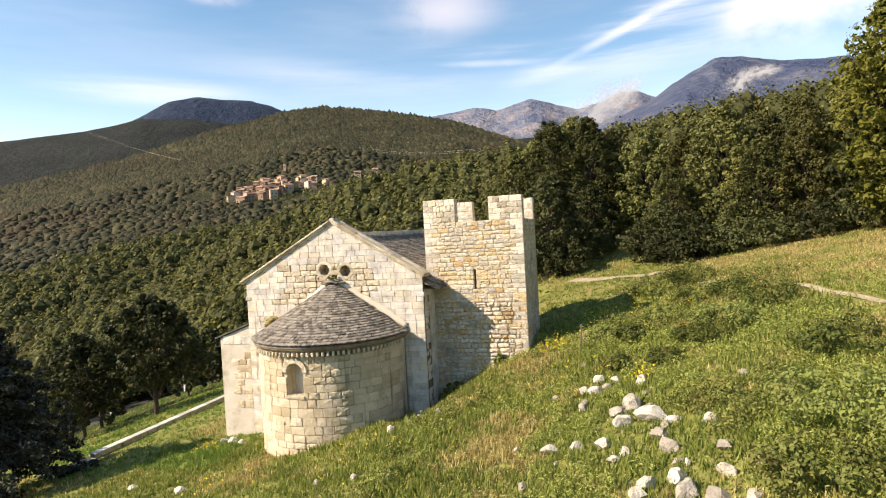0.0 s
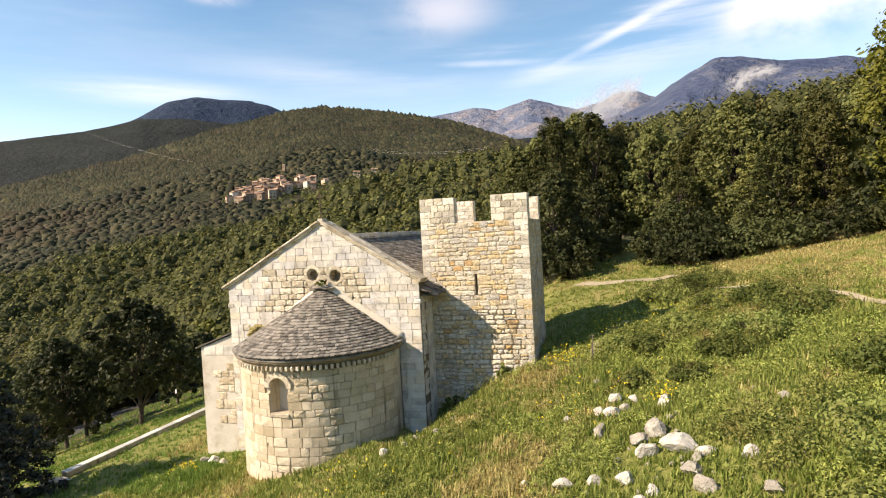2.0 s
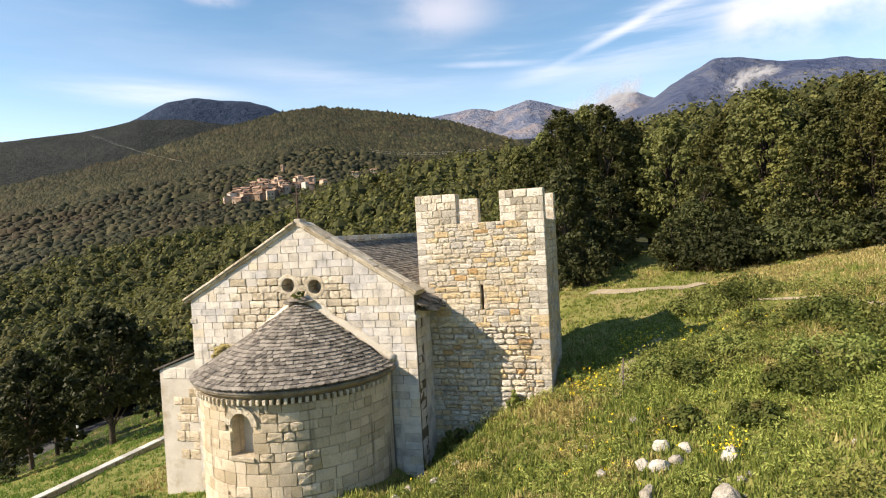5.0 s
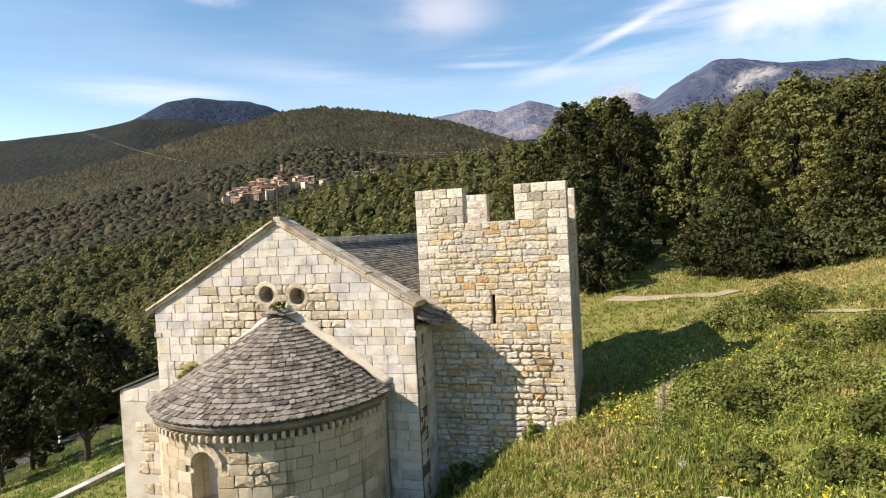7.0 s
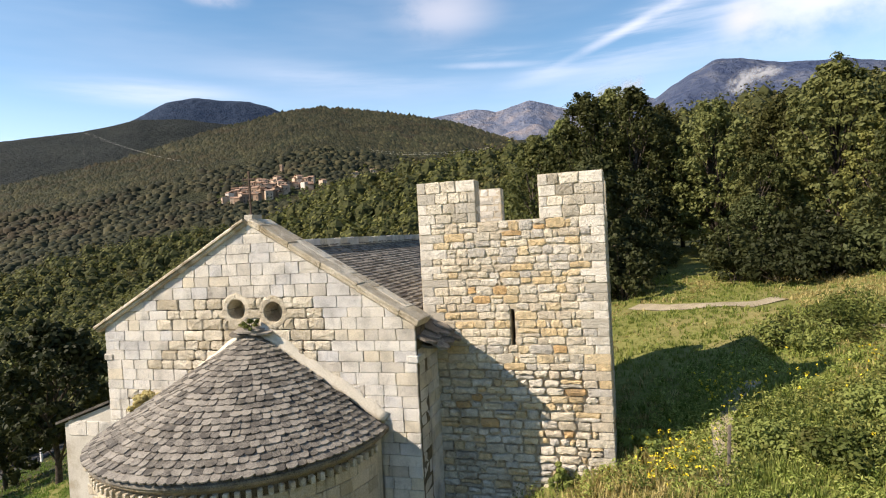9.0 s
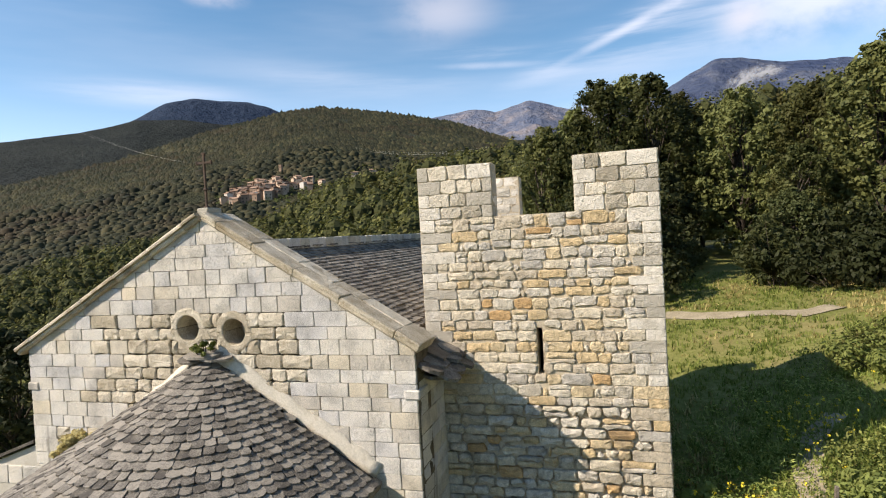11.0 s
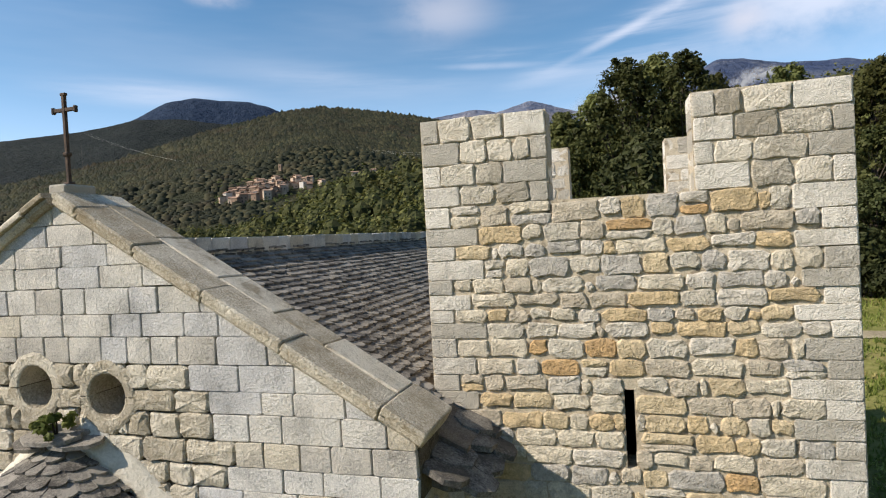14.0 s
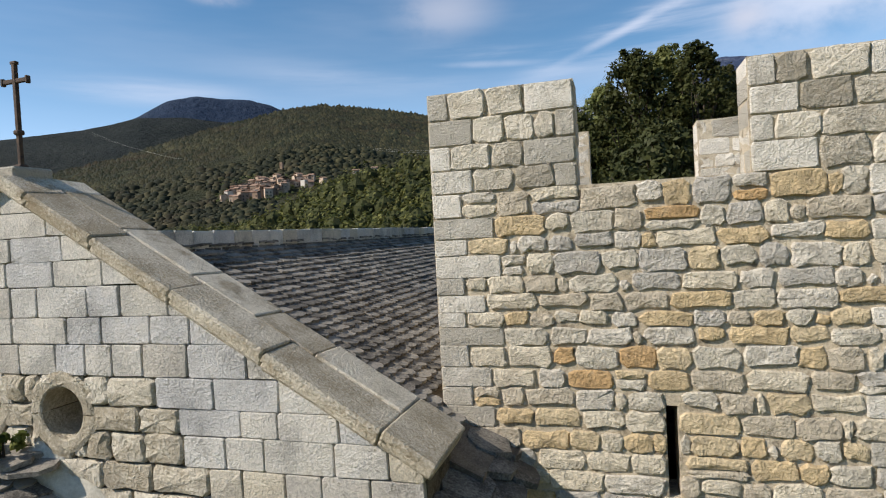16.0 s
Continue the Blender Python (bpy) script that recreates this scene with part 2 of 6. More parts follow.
M_IRON = material("rusty_iron", (0.05, 0.04, 0.035), (0.13, 0.09, 0.065), 8, 60, 0.7, 0.4, 0.004, metallic=0.5, object_random=False)
M_WOOD = material("grey_wood", (0.12, 0.10, 0.08), (0.26, 0.22, 0.17), 6, 50, 0.9, 0.5, 0.01)
M_BARK = material("bark", (0.035, 0.028, 0.022), (0.11, 0.09, 0.07), 3, 20, 0.95, 0.8, 0.03)
M_ROCK = material("pale_rock", (0.30, 0.275, 0.23), (0.56, 0.53, 0.46), 3, 22, 0.93, 1.0, 0.04, 0.2, stain=(0.20, 0.18, 0.13), stain_amount=0.7, stain_scale=3.2)
M_WHITE = material("white_paint", (0.7, 0.7, 0.68), (0.82, 0.82, 0.8), 3, 30, 0.6, 0.1, 0.003, object_random=False)
M_ASPHALT = material("asphalt", (0.045, 0.045, 0.045), (0.085, 0.083, 0.08), 1, 40, 0.9, 0.4, 0.01, object_random=False)
M_CONCRETE = material("pale_concrete", (0.36, 0.35, 0.31), (0.55, 0.54, 0.49), 1.5, 30, 0.93, 0.4, 0.01, stain=(0.2, 0.2, 0.15), stain_amount=0.5)
M_LEAF = material("oak_leaves", (0.052, 0.064, 0.020), (0.17, 0.176, 0.058), 0.5, 3.0, 0.6, 0, 0, 0.22, hue=0.05, translucent=0.3)
M_LEAF_B = material("olive_leaves", (0.068, 0.074, 0.022), (0.21, 0.2, 0.062), 0.5, 3.0, 0.6, 0, 0, 0.25, hue=0.05, translucent=0.3)
M_LEAF_YELLOW = material("yellowing_leaves", (0.10, 0.115, 0.02), (0.24, 0.23, 0.045), 0.35, 3.0, 0.6, 0, 0, 0.15, hue=0.03, translucent=0.3)
# dark foliage; its colour also carries the shade along the wood edge
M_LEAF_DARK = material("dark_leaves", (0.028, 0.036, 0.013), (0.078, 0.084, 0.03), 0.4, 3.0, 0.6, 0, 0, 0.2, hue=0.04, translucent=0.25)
M_BUSH = material("bramble_leaves", (0.075, 0.105, 0.025), (0.24, 0.26, 0.072), 0.9, 6.0, 0.6, 0, 0, 0.25, hue=0.05, translucent=0.35, stain=(0.14, 0.10, 0.04), stain_amount=0.55, stain_scale=0.8)
M_BRAMBLE = material("low_bramble", (0.085, 0.115, 0.028), (0.27, 0.29, 0.08), 0.7, 6.0, 0.6, 0, 0, 0.25, island=True, translucent=0.35, stain=(0.17, 0.12, 0.045), stain_amount=0.55, stain_scale=0.7)
M_BLADES = material("grass_blades", (0.122, 0.168, 0.03), (0.28, 0.31, 0.085), 0.45, 6.0, 0.7, 0, 0, 0.2, island=True, translucent=0.35)
M_TUFT = material("dry_tuft", (0.38, 0.32, 0.13), (0.6, 0.52, 0.25), 2.5, 9.0, 0.8, 0, 0, 0.2, island=True, translucent=0.3)
M_FLOWER = material("yellow_flowers", (0.55, 0.42, 0.02), (0.75, 0.6, 0.05), 3, 10, 0.7, 0, 0, 0.2, island=True)
M_MEADOW = material("meadow", (0.1043, 0.12, 0.02394), (0.2087, 0.204, 0.0684), 0.5, 7, 0.95, 0.8, 0.06, object_random=False, stain=(0.2318, 0.184, 0.0855), stain_amount=0.5, stain_scale=0.3)
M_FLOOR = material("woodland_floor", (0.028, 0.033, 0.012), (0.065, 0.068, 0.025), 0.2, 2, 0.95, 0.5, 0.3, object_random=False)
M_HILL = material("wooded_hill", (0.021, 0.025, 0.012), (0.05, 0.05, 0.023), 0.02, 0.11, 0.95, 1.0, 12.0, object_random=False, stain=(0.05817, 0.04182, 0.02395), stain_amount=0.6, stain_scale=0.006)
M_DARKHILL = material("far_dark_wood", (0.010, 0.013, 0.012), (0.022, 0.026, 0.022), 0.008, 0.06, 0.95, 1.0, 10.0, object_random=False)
# the blue air haze of the far mountains is put into these three base colours
M_BLUEHILL = material("hazy_blue_hill", (0.014, 0.027, 0.055), (0.028, 0.043, 0.072), 0.003, 0.03, 0.95, 0.8, 30.0, object_random=False)
M_FARROCK = material("hazy_far_rock", (0.085, 0.11, 0.175), (0.20, 0.205, 0.24), 0.004, 0.02, 0.95, 0.8, 60.0, object_random=False, stain=(0.29, 0.235, 0.215), stain_amount=0.75, stain_scale=0.004)
M_DARKROCK = material("hazy_dark_rock", (0.040, 0.058, 0.115), (0.078, 0.096, 0.145), 0.004, 0.02, 0.95, 0.8, 60.0, object_random=False, stain=(0.15, 0.155, 0.18), stain_amount=0.6, stain_scale=0.008)
M_WOODS = material("woods_canopy", (0.031, 0.042, 0.0105), (0.165, 0.165, 0.047), 0.13, 0.4, 0.7, 0, 0, 0.12, island=True, translucent=0.25, stain=(0.09568, 0.06992, 0.02944), stain_amount=0.6, stain_scale=0.05)
M_ROOF_TILE = material("terracotta_roof", (0.17, 0.105, 0.07), (0.35, 0.235, 0.165), 0.3, 2, 0.9, 0.3, 0.05, 0.3)
M_HOUSE = material("village_wall", (0.26, 0.185, 0.13), (0.54, 0.42, 0.31), 0.3, 2, 0.95, 0.2, 0.05, 0.4)
M_PATH = material("dirt_path", (0.22, 0.185, 0.12), (0.37, 0.32, 0.225), 1.5, 15, 0.97, 0.6, 0.03, object_random=False)
M_DARK = material("dark_opening", (0.02, 0.02, 0.02), (0.04, 0.04, 0.04), 3, 20, 0.95, 0, 0, object_random=False)
M_LAWN = material("lawn_blades", (0.098, 0.172, 0.027), (0.20, 0.285, 0.066), 0.45, 6.0, 0.7, 0, 0, 0.2, island=True, translucent=0.35)
M_NEEDLE = material("dark_needles", (0.012, 0.016, 0.013), (0.05, 0.058, 0.045), 0.6, 6.0, 0.6, 0, 0, 0.2, island=True, translucent=0.1)
M_DRY = material("dry_stalks", (0.25, 0.205, 0.075), (0.52, 0.44, 0.19), 0.45, 6.0, 0.8, 0, 0, 0.22, island=True, translucent=0.35)
M_WEED = material("weed_leaves", (0.165, 0.215, 0.045), (0.37, 0.41, 0.115), 0.6, 6.0, 0.7, 0, 0, 0.25, island=True, translucent=0.35)
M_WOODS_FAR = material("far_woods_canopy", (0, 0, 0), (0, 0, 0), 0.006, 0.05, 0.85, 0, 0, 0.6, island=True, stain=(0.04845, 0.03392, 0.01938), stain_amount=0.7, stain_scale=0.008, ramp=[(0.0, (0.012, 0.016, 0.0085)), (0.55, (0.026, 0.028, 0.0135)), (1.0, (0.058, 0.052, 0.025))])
M_HOUSE_B = material("village_pale_wall", (0.4, 0.36, 0.296), (0.576, 0.544, 0.48), 0.3, 2, 0.95, 0.2, 0.05, 0.2)

# ---- building helpers ----
rng = random.Random(7)


def mesh_of(name, verts, faces, mat, smooth=False):
    me = bpy.data.meshes.new(name)
    if isinstance(verts, np.ndarray):
        n, sides = faces.shape
        me.vertices.add(len(verts))
        me.vertices.foreach_set("co", verts.astype(np.float32).ravel())
        me.loops.add(n * sides)
        me.loops.foreach_set("vertex_index", faces.astype(np.int32).ravel())
        me.polygons.add(n)
        me.polygons.foreach_set("loop_start", np.arange(0, n * sides, sides, dtype=np.int32))
        me.update(calc_edges=True)
    else:
        me.from_pydata([tuple(v) for v in verts], [], [tuple(f) for f in faces])
    me.materials.append(mat)
    if smooth:
        me.polygons.foreach_set("use_smooth", [True] * len(me.polygons))
    me.update()
    return me


def part(name, data, mat, parent=None, label=""):
    """Links a bmesh or a mesh as one object under a thing or a part."""
    if isinstance(data, bmesh.types.BMesh):
        me = bpy.data.meshes.new(name)
        bmesh.ops.recalc_face_normals(data, faces=data.faces)
        data.to_mesh(me)
        data.free()
        me.materials.append(mat)
    else:
        me = data
    ob = new(name, me)
    ob.parent = parent
    if label:
        ob["label"] = label
    return ob


def empty(name, label, category, kind="", group="", at=(0, 0, 0)):
    ob = new(name)
    ob.location = at
    return tagged(ob, label, category, group, kind)


def box(bm, x0, x1, y0, y1, z0, z1, bevel=0.0):
    r = bmesh.ops.create_cube(bm, size=1.0, matrix=Matrix.LocRotScale(((x0 + x1) / 2, (y0 + y1) / 2, (z0 + z1) / 2), None, (x1 - x0, y1 - y0, z1 - z0)))
    if bevel:
        edges = {e for v in r["verts"] for e in v.link_edges}
        bmesh.ops.bevel(bm, geom=list(edges), offset=bevel, segments=1, affect="EDGES")
    return bm


def circle(cx, cz, r, n=24):
    return [(cx + r * math.cos(2 * math.pi * i / n), cz + r * math.sin(2 * math.pi * i / n)) for i in range(n)]


def slab(outline, holes, y0, y1):
    """An upright wall between y0 and y1 with an outline in x and z, and openings that go through it."""
    bm = bmesh.new()
    edges = []
    for loop in (outline, *holes):
        vs = [bm.verts.new((x, y0, z)) for x, z in loop]
        edges += [bm.edges.new((vs[i], vs[(i + 1) % len(vs)])) for i in range(len(vs))]
    faces = [f for f in bmesh.ops.triangle_fill(bm, use_beauty=True, edges=edges)["geom"] if isinstance(f, bmesh.types.BMFace)]
    moved = [v for v in bmesh.ops.extrude_face_region(bm, geom=faces)["geom"] if isinstance(v, bmesh.types.BMVert)]
    bmesh.ops.translate(bm, verts=moved, vec=(0, y1 - y0, 0))
    bmesh.ops.recalc_face_normals(bm, faces=bm.faces)
    return bm


def clip_poly(poly, a, b, c):
    """The part of a convex polygon where a x + b z <= c."""
    got = []
    for (x0, z0), (x1, z1) in zip(poly, poly[1:] + poly[:1]):
        d0, d1 = a * x0 + b * z0 - c, a * x1 + b * z1 - c
        if d0 <= 0:
            got.append((x0, z0))
        if d0 * d1 < 0:
            k = d0 / (d0 - d1)
            got.append((x0 + k * (x1 - x0), z0 + k * (z1 - z0)))
    return got


def stone(poly, depth, proud, joint, round_off, wobble, bulge, r):
    """Vertices and faces of one stone: an outline in x and z, its face towards -y, proud of y = 0."""
    cx, cz = sum(p[0] for p in poly) / len(poly), sum(p[1] for p in poly) / len(poly)
    ring = []
    n = len(poly)
    for i in range(n):
        (xa, za), (x, z), (xb, zb) = poly[i - 1], poly[i], poly[(i + 1) % n]
        for q in ((xa, za), (xb, zb)):
            dx, dz = q[0] - x, q[1] - z
            d = math.hypot(dx, dz) or 1.0
            k = min(round_off * r.uniform(0.5, 1.5), d * 0.4) / d
            ring.append((x + dx * k, z + dz * k))
    if wobble > 0.01:
        more = []
        for a, b in zip(ring, ring[1:] + ring[:1]):
            more.append(a)
            if math.hypot(a[0] - b[0], a[1] - b[1]) > 0.13:
                k = r.uniform(0.35, 0.65)
                more.append((a[0] + (b[0] - a[0]) * k, a[1] + (b[1] - a[1]) * k))
        ring = more
    size = [math.hypot(x - cx, z - cz) or 1.0 for x, z in ring]
    ring = [(cx + (x - cx) * (1 - joint / s) + r.uniform(-wobble, wobble), cz + (z - cz) * (1 - joint / s) + r.uniform(-wobble, wobble)) for (x, z), s in zip(ring, size)]
    m = len(ring)
    edge = min(0.007 + bulge * 0.55, 0.03)
    verts = [(x, depth, z) for x, z in ring] + [(x, -proud + edge * 0.6, z) for x, z in ring]
    verts += [(cx + (x - cx) * (1 - edge / s), -proud - r.uniform(-0.3, 0.7) * bulge, cz + (z - cz) * (1 - edge / s)) for (x, z), s in zip(ring, size)]
    verts.append((cx, -proud - bulge * r.uniform(0.3, 1.0), cz))
    faces = []
    for i in range(m):
        j = (i + 1) % m
        faces += [(i, j, m + j, m + i), (m + i, m + j, 2 * m + j, 2 * m + i), (2 * m + i, 2 * m + j, 3 * m)]
    return verts, faces


class Joined:
    """Many small pieces gathered into one mesh."""

    def __init__(self):
        self.verts, self.faces = [], []

    def add(self, verts, faces, m=None):
        k = len(self.verts)
        self.verts += [m @ Vector(v) for v in verts] if m else list(verts)
        self.faces += [tuple(i + k for i in f) for f in faces]

    def mesh(self, name, mat, smooth=False):
        return mesh_of(name, self.verts, self.faces, mat, smooth)


def blocks(x0, x1, z0, z1, tall, wide, r, quoin=None):
    """Courses of blocks, as rectangles (xa, xb, za, zb, kind)."""
    z, row = z0, 0
    while z < z1 - 0.02:
        h = r.uniform(*tall)
        if z1 - z - h < tall[0] * 0.6:
            h = z1 - z
        x, end = x0, x1
        if quoin:
            a, b = (quoin[0], quoin[1]) if row % 2 else (quoin[1], quoin[0])
            a, b = a * r.uniform(0.85, 1.15), b * r.uniform(0.85, 1.15)
            yield x0, x0 + a, z, z + h, "quoin"
            yield x1 - b, x1, z, z + h, "quoin"
            x, end = x0 + a, x1 - b
        while x < end - 0.01:
            w = r.uniform(*wide)
            if end - x - w < wide[0] * 0.7:
                w = end - x
            yield x, x + w, z, z + h, "stone"
            x += w
        z += h
        row += 1

# ---- ground ----
EYE_0 = Vector((12.66, -24.57, 8.5))
BASE_X = (-400, -120, -47, -24, -14, -6, -2, 1, 4, 8.7, 12, 14, 16, 20, 26, 45, 120)
BASE_Z = (-70, -27, -11.7, -5.0, -2.2, -0.95, -0.65, 0.3, 1.5, 2.65, 3.35, 3.95, 4.65, 5.8, 6.9, 12, 40)
# hills: foot and ridge distance, foot height, then bearing and rise of the ridge in degrees
HILLS = {
    "woods": (55, 270, -25, (-60.0, -45.0, -41.0, -36.7, -31.6, -26.2, -20.7, -15.2, -7.0, 0.9, 5.8, 10.3, 20.9, 30.8), (-12.0, -6.5, -4.0, -1.5, 1.0, 3.4, 4.8, 5.6, 6.4, 7.2, 7.8, 8.3, 8.8, 8.7)),
    "village_hill": (300, 1500, -38, (-62.6, -53.2, -47.4, -43.1, -36.1, -31.0, -27.1, -20.4, -15.0, -10.7, -4.4, 10.1), (1.8, 5.2, 6.7, 7.9, 10.2, 11.5, 12.0, 11.3, 10.3, 8.9, 6.5, 2.5)),
    "dark_hill": (1500, 2400, 100, (-70.0, -53.0, -47.2, -43.0, -39.3, -35.1, -31.1, -26.0), (6.2, 8.75, 9.8, 10.9, 11.0, 10.6, 9.8, 8.4)),
    "left_mountain": (2300, 3300, 150, (-56.0, -47.3, -42.9, -40.6, -38.5, -34.0, -32.2, -30.7, -27.9, -23.8, -16.0), (5.0, 9.2, 11.2, 12.4, 12.75, 12.7, 12.3, 11.7, 10.8, 9.0, 4.0)),
    "far_range": (2600, 4200, 200, (-34.0, -20.5, -17.1, -12.4, -10.6, -7.3, -6.2, -4.1, -2.9, -0.8, 1.0, 2.5, 4.0, 8.1), (3.0, 9.6, 10.8, 11.3, 10.95, 11.8, 11.6, 10.8, 10.5, 11.05, 11.75, 11.8, 11.1, 9.0)),
    "right_mountain": (1800, 3400, 150, (-20.0, -4.3, 0.9, 4.4, 6.9, 8.9, 10.9, 13.4, 15.8, 18.5, 22.0, 30.7), (2.0, 7.8, 9.8, 11.3, 12.6, 13.35, 12.85, 12.35, 12.2, 11.75, 10.8, 7.8)),
}


def near_height(x, y):
    z = sum(float(np.interp(x + d, BASE_X, BASE_Z)) for d in (-1.5, -0.75, 0, 0.75, 1.5)) / 5
    if y < 0:
        z += y * float(np.interp(x, (-8, 0, 8), (0.0, 0.03, 0.13)))
    else:
        z += min(y, 34.0) * float(np.interp(x, (-8, 0, 8, 12.5, 15.6, 19.5), (0.0, 0.03, 0.125, 0.10, 0.06, 0.03)))
    z -= 0.95 * math.exp(-((x - 4.2) ** 2 / 1.3 + (y + 0.7) ** 2 / 4.5)) + 0.85 * math.exp(-((x - 5.2) ** 2 / 2.4 + (y - 1.0) ** 2 / 2.2))
    return z + 0.12 * noise.noise(Vector((x * 0.35, y * 0.35, 0))) + 0.05 * noise.noise(Vector((x * 1.3, y * 1.3, 4)))


def terrain(x, y):
    """Height of the ground, and the name of the hill that it belongs to."""
    dx, dy = x - EYE_0.x, y - EYE_0.y
    r, bearing = math.hypot(dx, dy), math.degrees(math.atan2(dx, dy))
    best, name = near_height(x, y), "meadow" if r < 62 and not (x < -30) else "woods"
    for key, (foot, top, low, az, el) in HILLS.items():
        if r < foot:
            continue
        ridge = EYE_0.z + top * math.tan(radians(float(np.interp(bearing, az, el))))
        if r <= top * 1.04:
            k = min(1.0, (r - foot) / (0.96 * top - foot))
            z = low + (ridge - low) * k
        else:
            k = max(0.0, 1 - (r - 1.04 * top) / (0.5 * top))
            z = low + (ridge - low) * k
        if key not in ("woods",):
            s = top / 9
            rough = noise.fractal(Vector((x / s, y / s, 1.7)), 0.9, 2.1, 5)
            z += rough * top * (0.03 if "mountain" in key or "range" in key else 0.008) * (1.2 - k) * min(1.0, 3 * k)
        if z > best:
            best, name = z, key
    return best, name


def height(x, y):
    return terrain(x, y)[0]


def build_ground():
    rings = [0.6 * 1.045 ** i for i in range(0, 204)]
    cx, cy = 8.0, 0.0
    turns, a = [], -70.0
    while a < 290.0 - 1e-6:
        turns.append(radians(90 - a))
        a += 0.3 if -68 < a < 38 else 3.0
    n = len(turns)
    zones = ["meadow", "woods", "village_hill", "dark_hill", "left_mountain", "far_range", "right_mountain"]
    verts, zone = [(cx, cy, height(cx, cy))], [0]
    for q in rings:
        for t in turns:
            x, y = cx + q * math.cos(t), cy + q * math.sin(t)
            z, name = terrain(x, y)
            verts.append((x, y, z))
            zone.append(zones.index(name))
    faces = [(0, 1 + (i + 1) % n, 1 + i) for i in range(n)]
    for k in range(len(rings) - 1):
        a, b = 1 + k * n, 1 + (k + 1) * n
        faces += [(a + i, a + (i + 1) % n, b + (i + 1) % n, b + i) for i in range(n)]
    me = mesh_of("ground", verts, faces, M_MEADOW, True)
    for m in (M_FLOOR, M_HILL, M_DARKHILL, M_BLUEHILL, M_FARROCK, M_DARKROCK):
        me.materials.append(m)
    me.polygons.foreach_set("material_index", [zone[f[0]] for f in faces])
    tagged(new("ground", me), "grassy hillside falling to a wooded valley under mountains", "ground", kind="structure")


build_ground()

# ---- church ----
GABLE_Y, GABLE_L, GABLE_R, APEX_Z, EAVE_Z = 0.05, -4.78, 4.31, 9.27, 6.66
TX0, TX1, TY0, TY1, TOP_Z, SILL_Z = 3.97, 8.66, 1.72, 5.75, 10.06, 8.98
MER_A, MER_B = 5.52, 7.11
WORN_Z = 5.3  # below this the joints of the tower are washed out
APSE_Y, APSE_R, EAVE_R, APSE_EAVE_Z, APSE_TOP_Z = -0.35, 3.33, 3.6, 4.28, 6.55
SLOPE = 0.47
RIDGE_Z, ROOF_Y0, ROOF_Y1 = 8.55, 0.8, 15.6
OCULI = ((-0.5, 7.08, 0.26), (0.57, 7.0, 0.26))
SLIT = (6.265, 6.375, 5.82, 6.75)
WIN_A, WIN_W, WIN_Z0, WIN_Z1 = -93.0, 0.385, 2.2, 3.52
church = empty("church", "old romanesque stone church with a gabled nave and slate roofs", "church")
tower = empty("tower", "square crenellated tower of pale rubble stone beside the church", "tower")


def roof_z(x, ridge=RIDGE_Z):
    return ridge - abs(x) * SLOPE


def ring_wall(r_in, r_out, z0, z1, a0, a1, steps, hole=None):
    """A curved wall round the apse's centre; hole: bearing a, half width, z from and to, open through the wall."""
    bm = bmesh.new()
    turns = [a0 + (a1 - a0) * i / steps for i in range(steps + 1)]
    levels = [z0, z1]
    if hole:
        ha, hw, h0, h1 = hole
        half = math.degrees(hw / r_out)
        turns = sorted(set([t for t in turns if abs(t - ha) > half + 0.5] + [ha - half, ha - half / 3, ha + half / 3, ha + half]))
        levels = [z0, h0, h1, z1]
    grid = {}

    def v(i, j, r):
        key = (i, j, r)
        if key not in grid:
            t = radians(turns[i])
            grid[key] = bm.verts.new((r * math.cos(t), APSE_Y + r * math.sin(t), levels[j]))
        return grid[key]

    n, m = len(turns) - 1, len(levels) - 1
    solid = lambda i, j: 0 <= i < n and 0 <= j < m and not (hole and j == 1 and abs((turns[i] + turns[i + 1]) / 2 - hole[0]) < math.degrees(hole[1] / r_out))
    for i in range(n):
        for j in range(m):
            if not solid(i, j):
                continue
            bm.faces.new((v(i, j, r_out), v(i + 1, j, r_out), v(i + 1, j + 1, r_out), v(i, j + 1, r_out)))
            bm.faces.new((v(i, j, r_in), v(i, j + 1, r_in), v(i + 1, j + 1, r_in), v(i + 1, j, r_in)))
            for di, dj, pa, pb in ((-1, 0, (i, j), (i, j + 1)), (1, 0, (i + 1, j), (i + 1, j + 1)), (0, -1, (i, j), (i + 1, j)), (0, 1, (i, j + 1), (i + 1, j + 1))):
                if not solid(i + di, j + dj):
                    bm.faces.new((v(*pa, r_out), v(*pb, r_out), v(*pb, r_in), v(*pa, r_in)))
    return bm


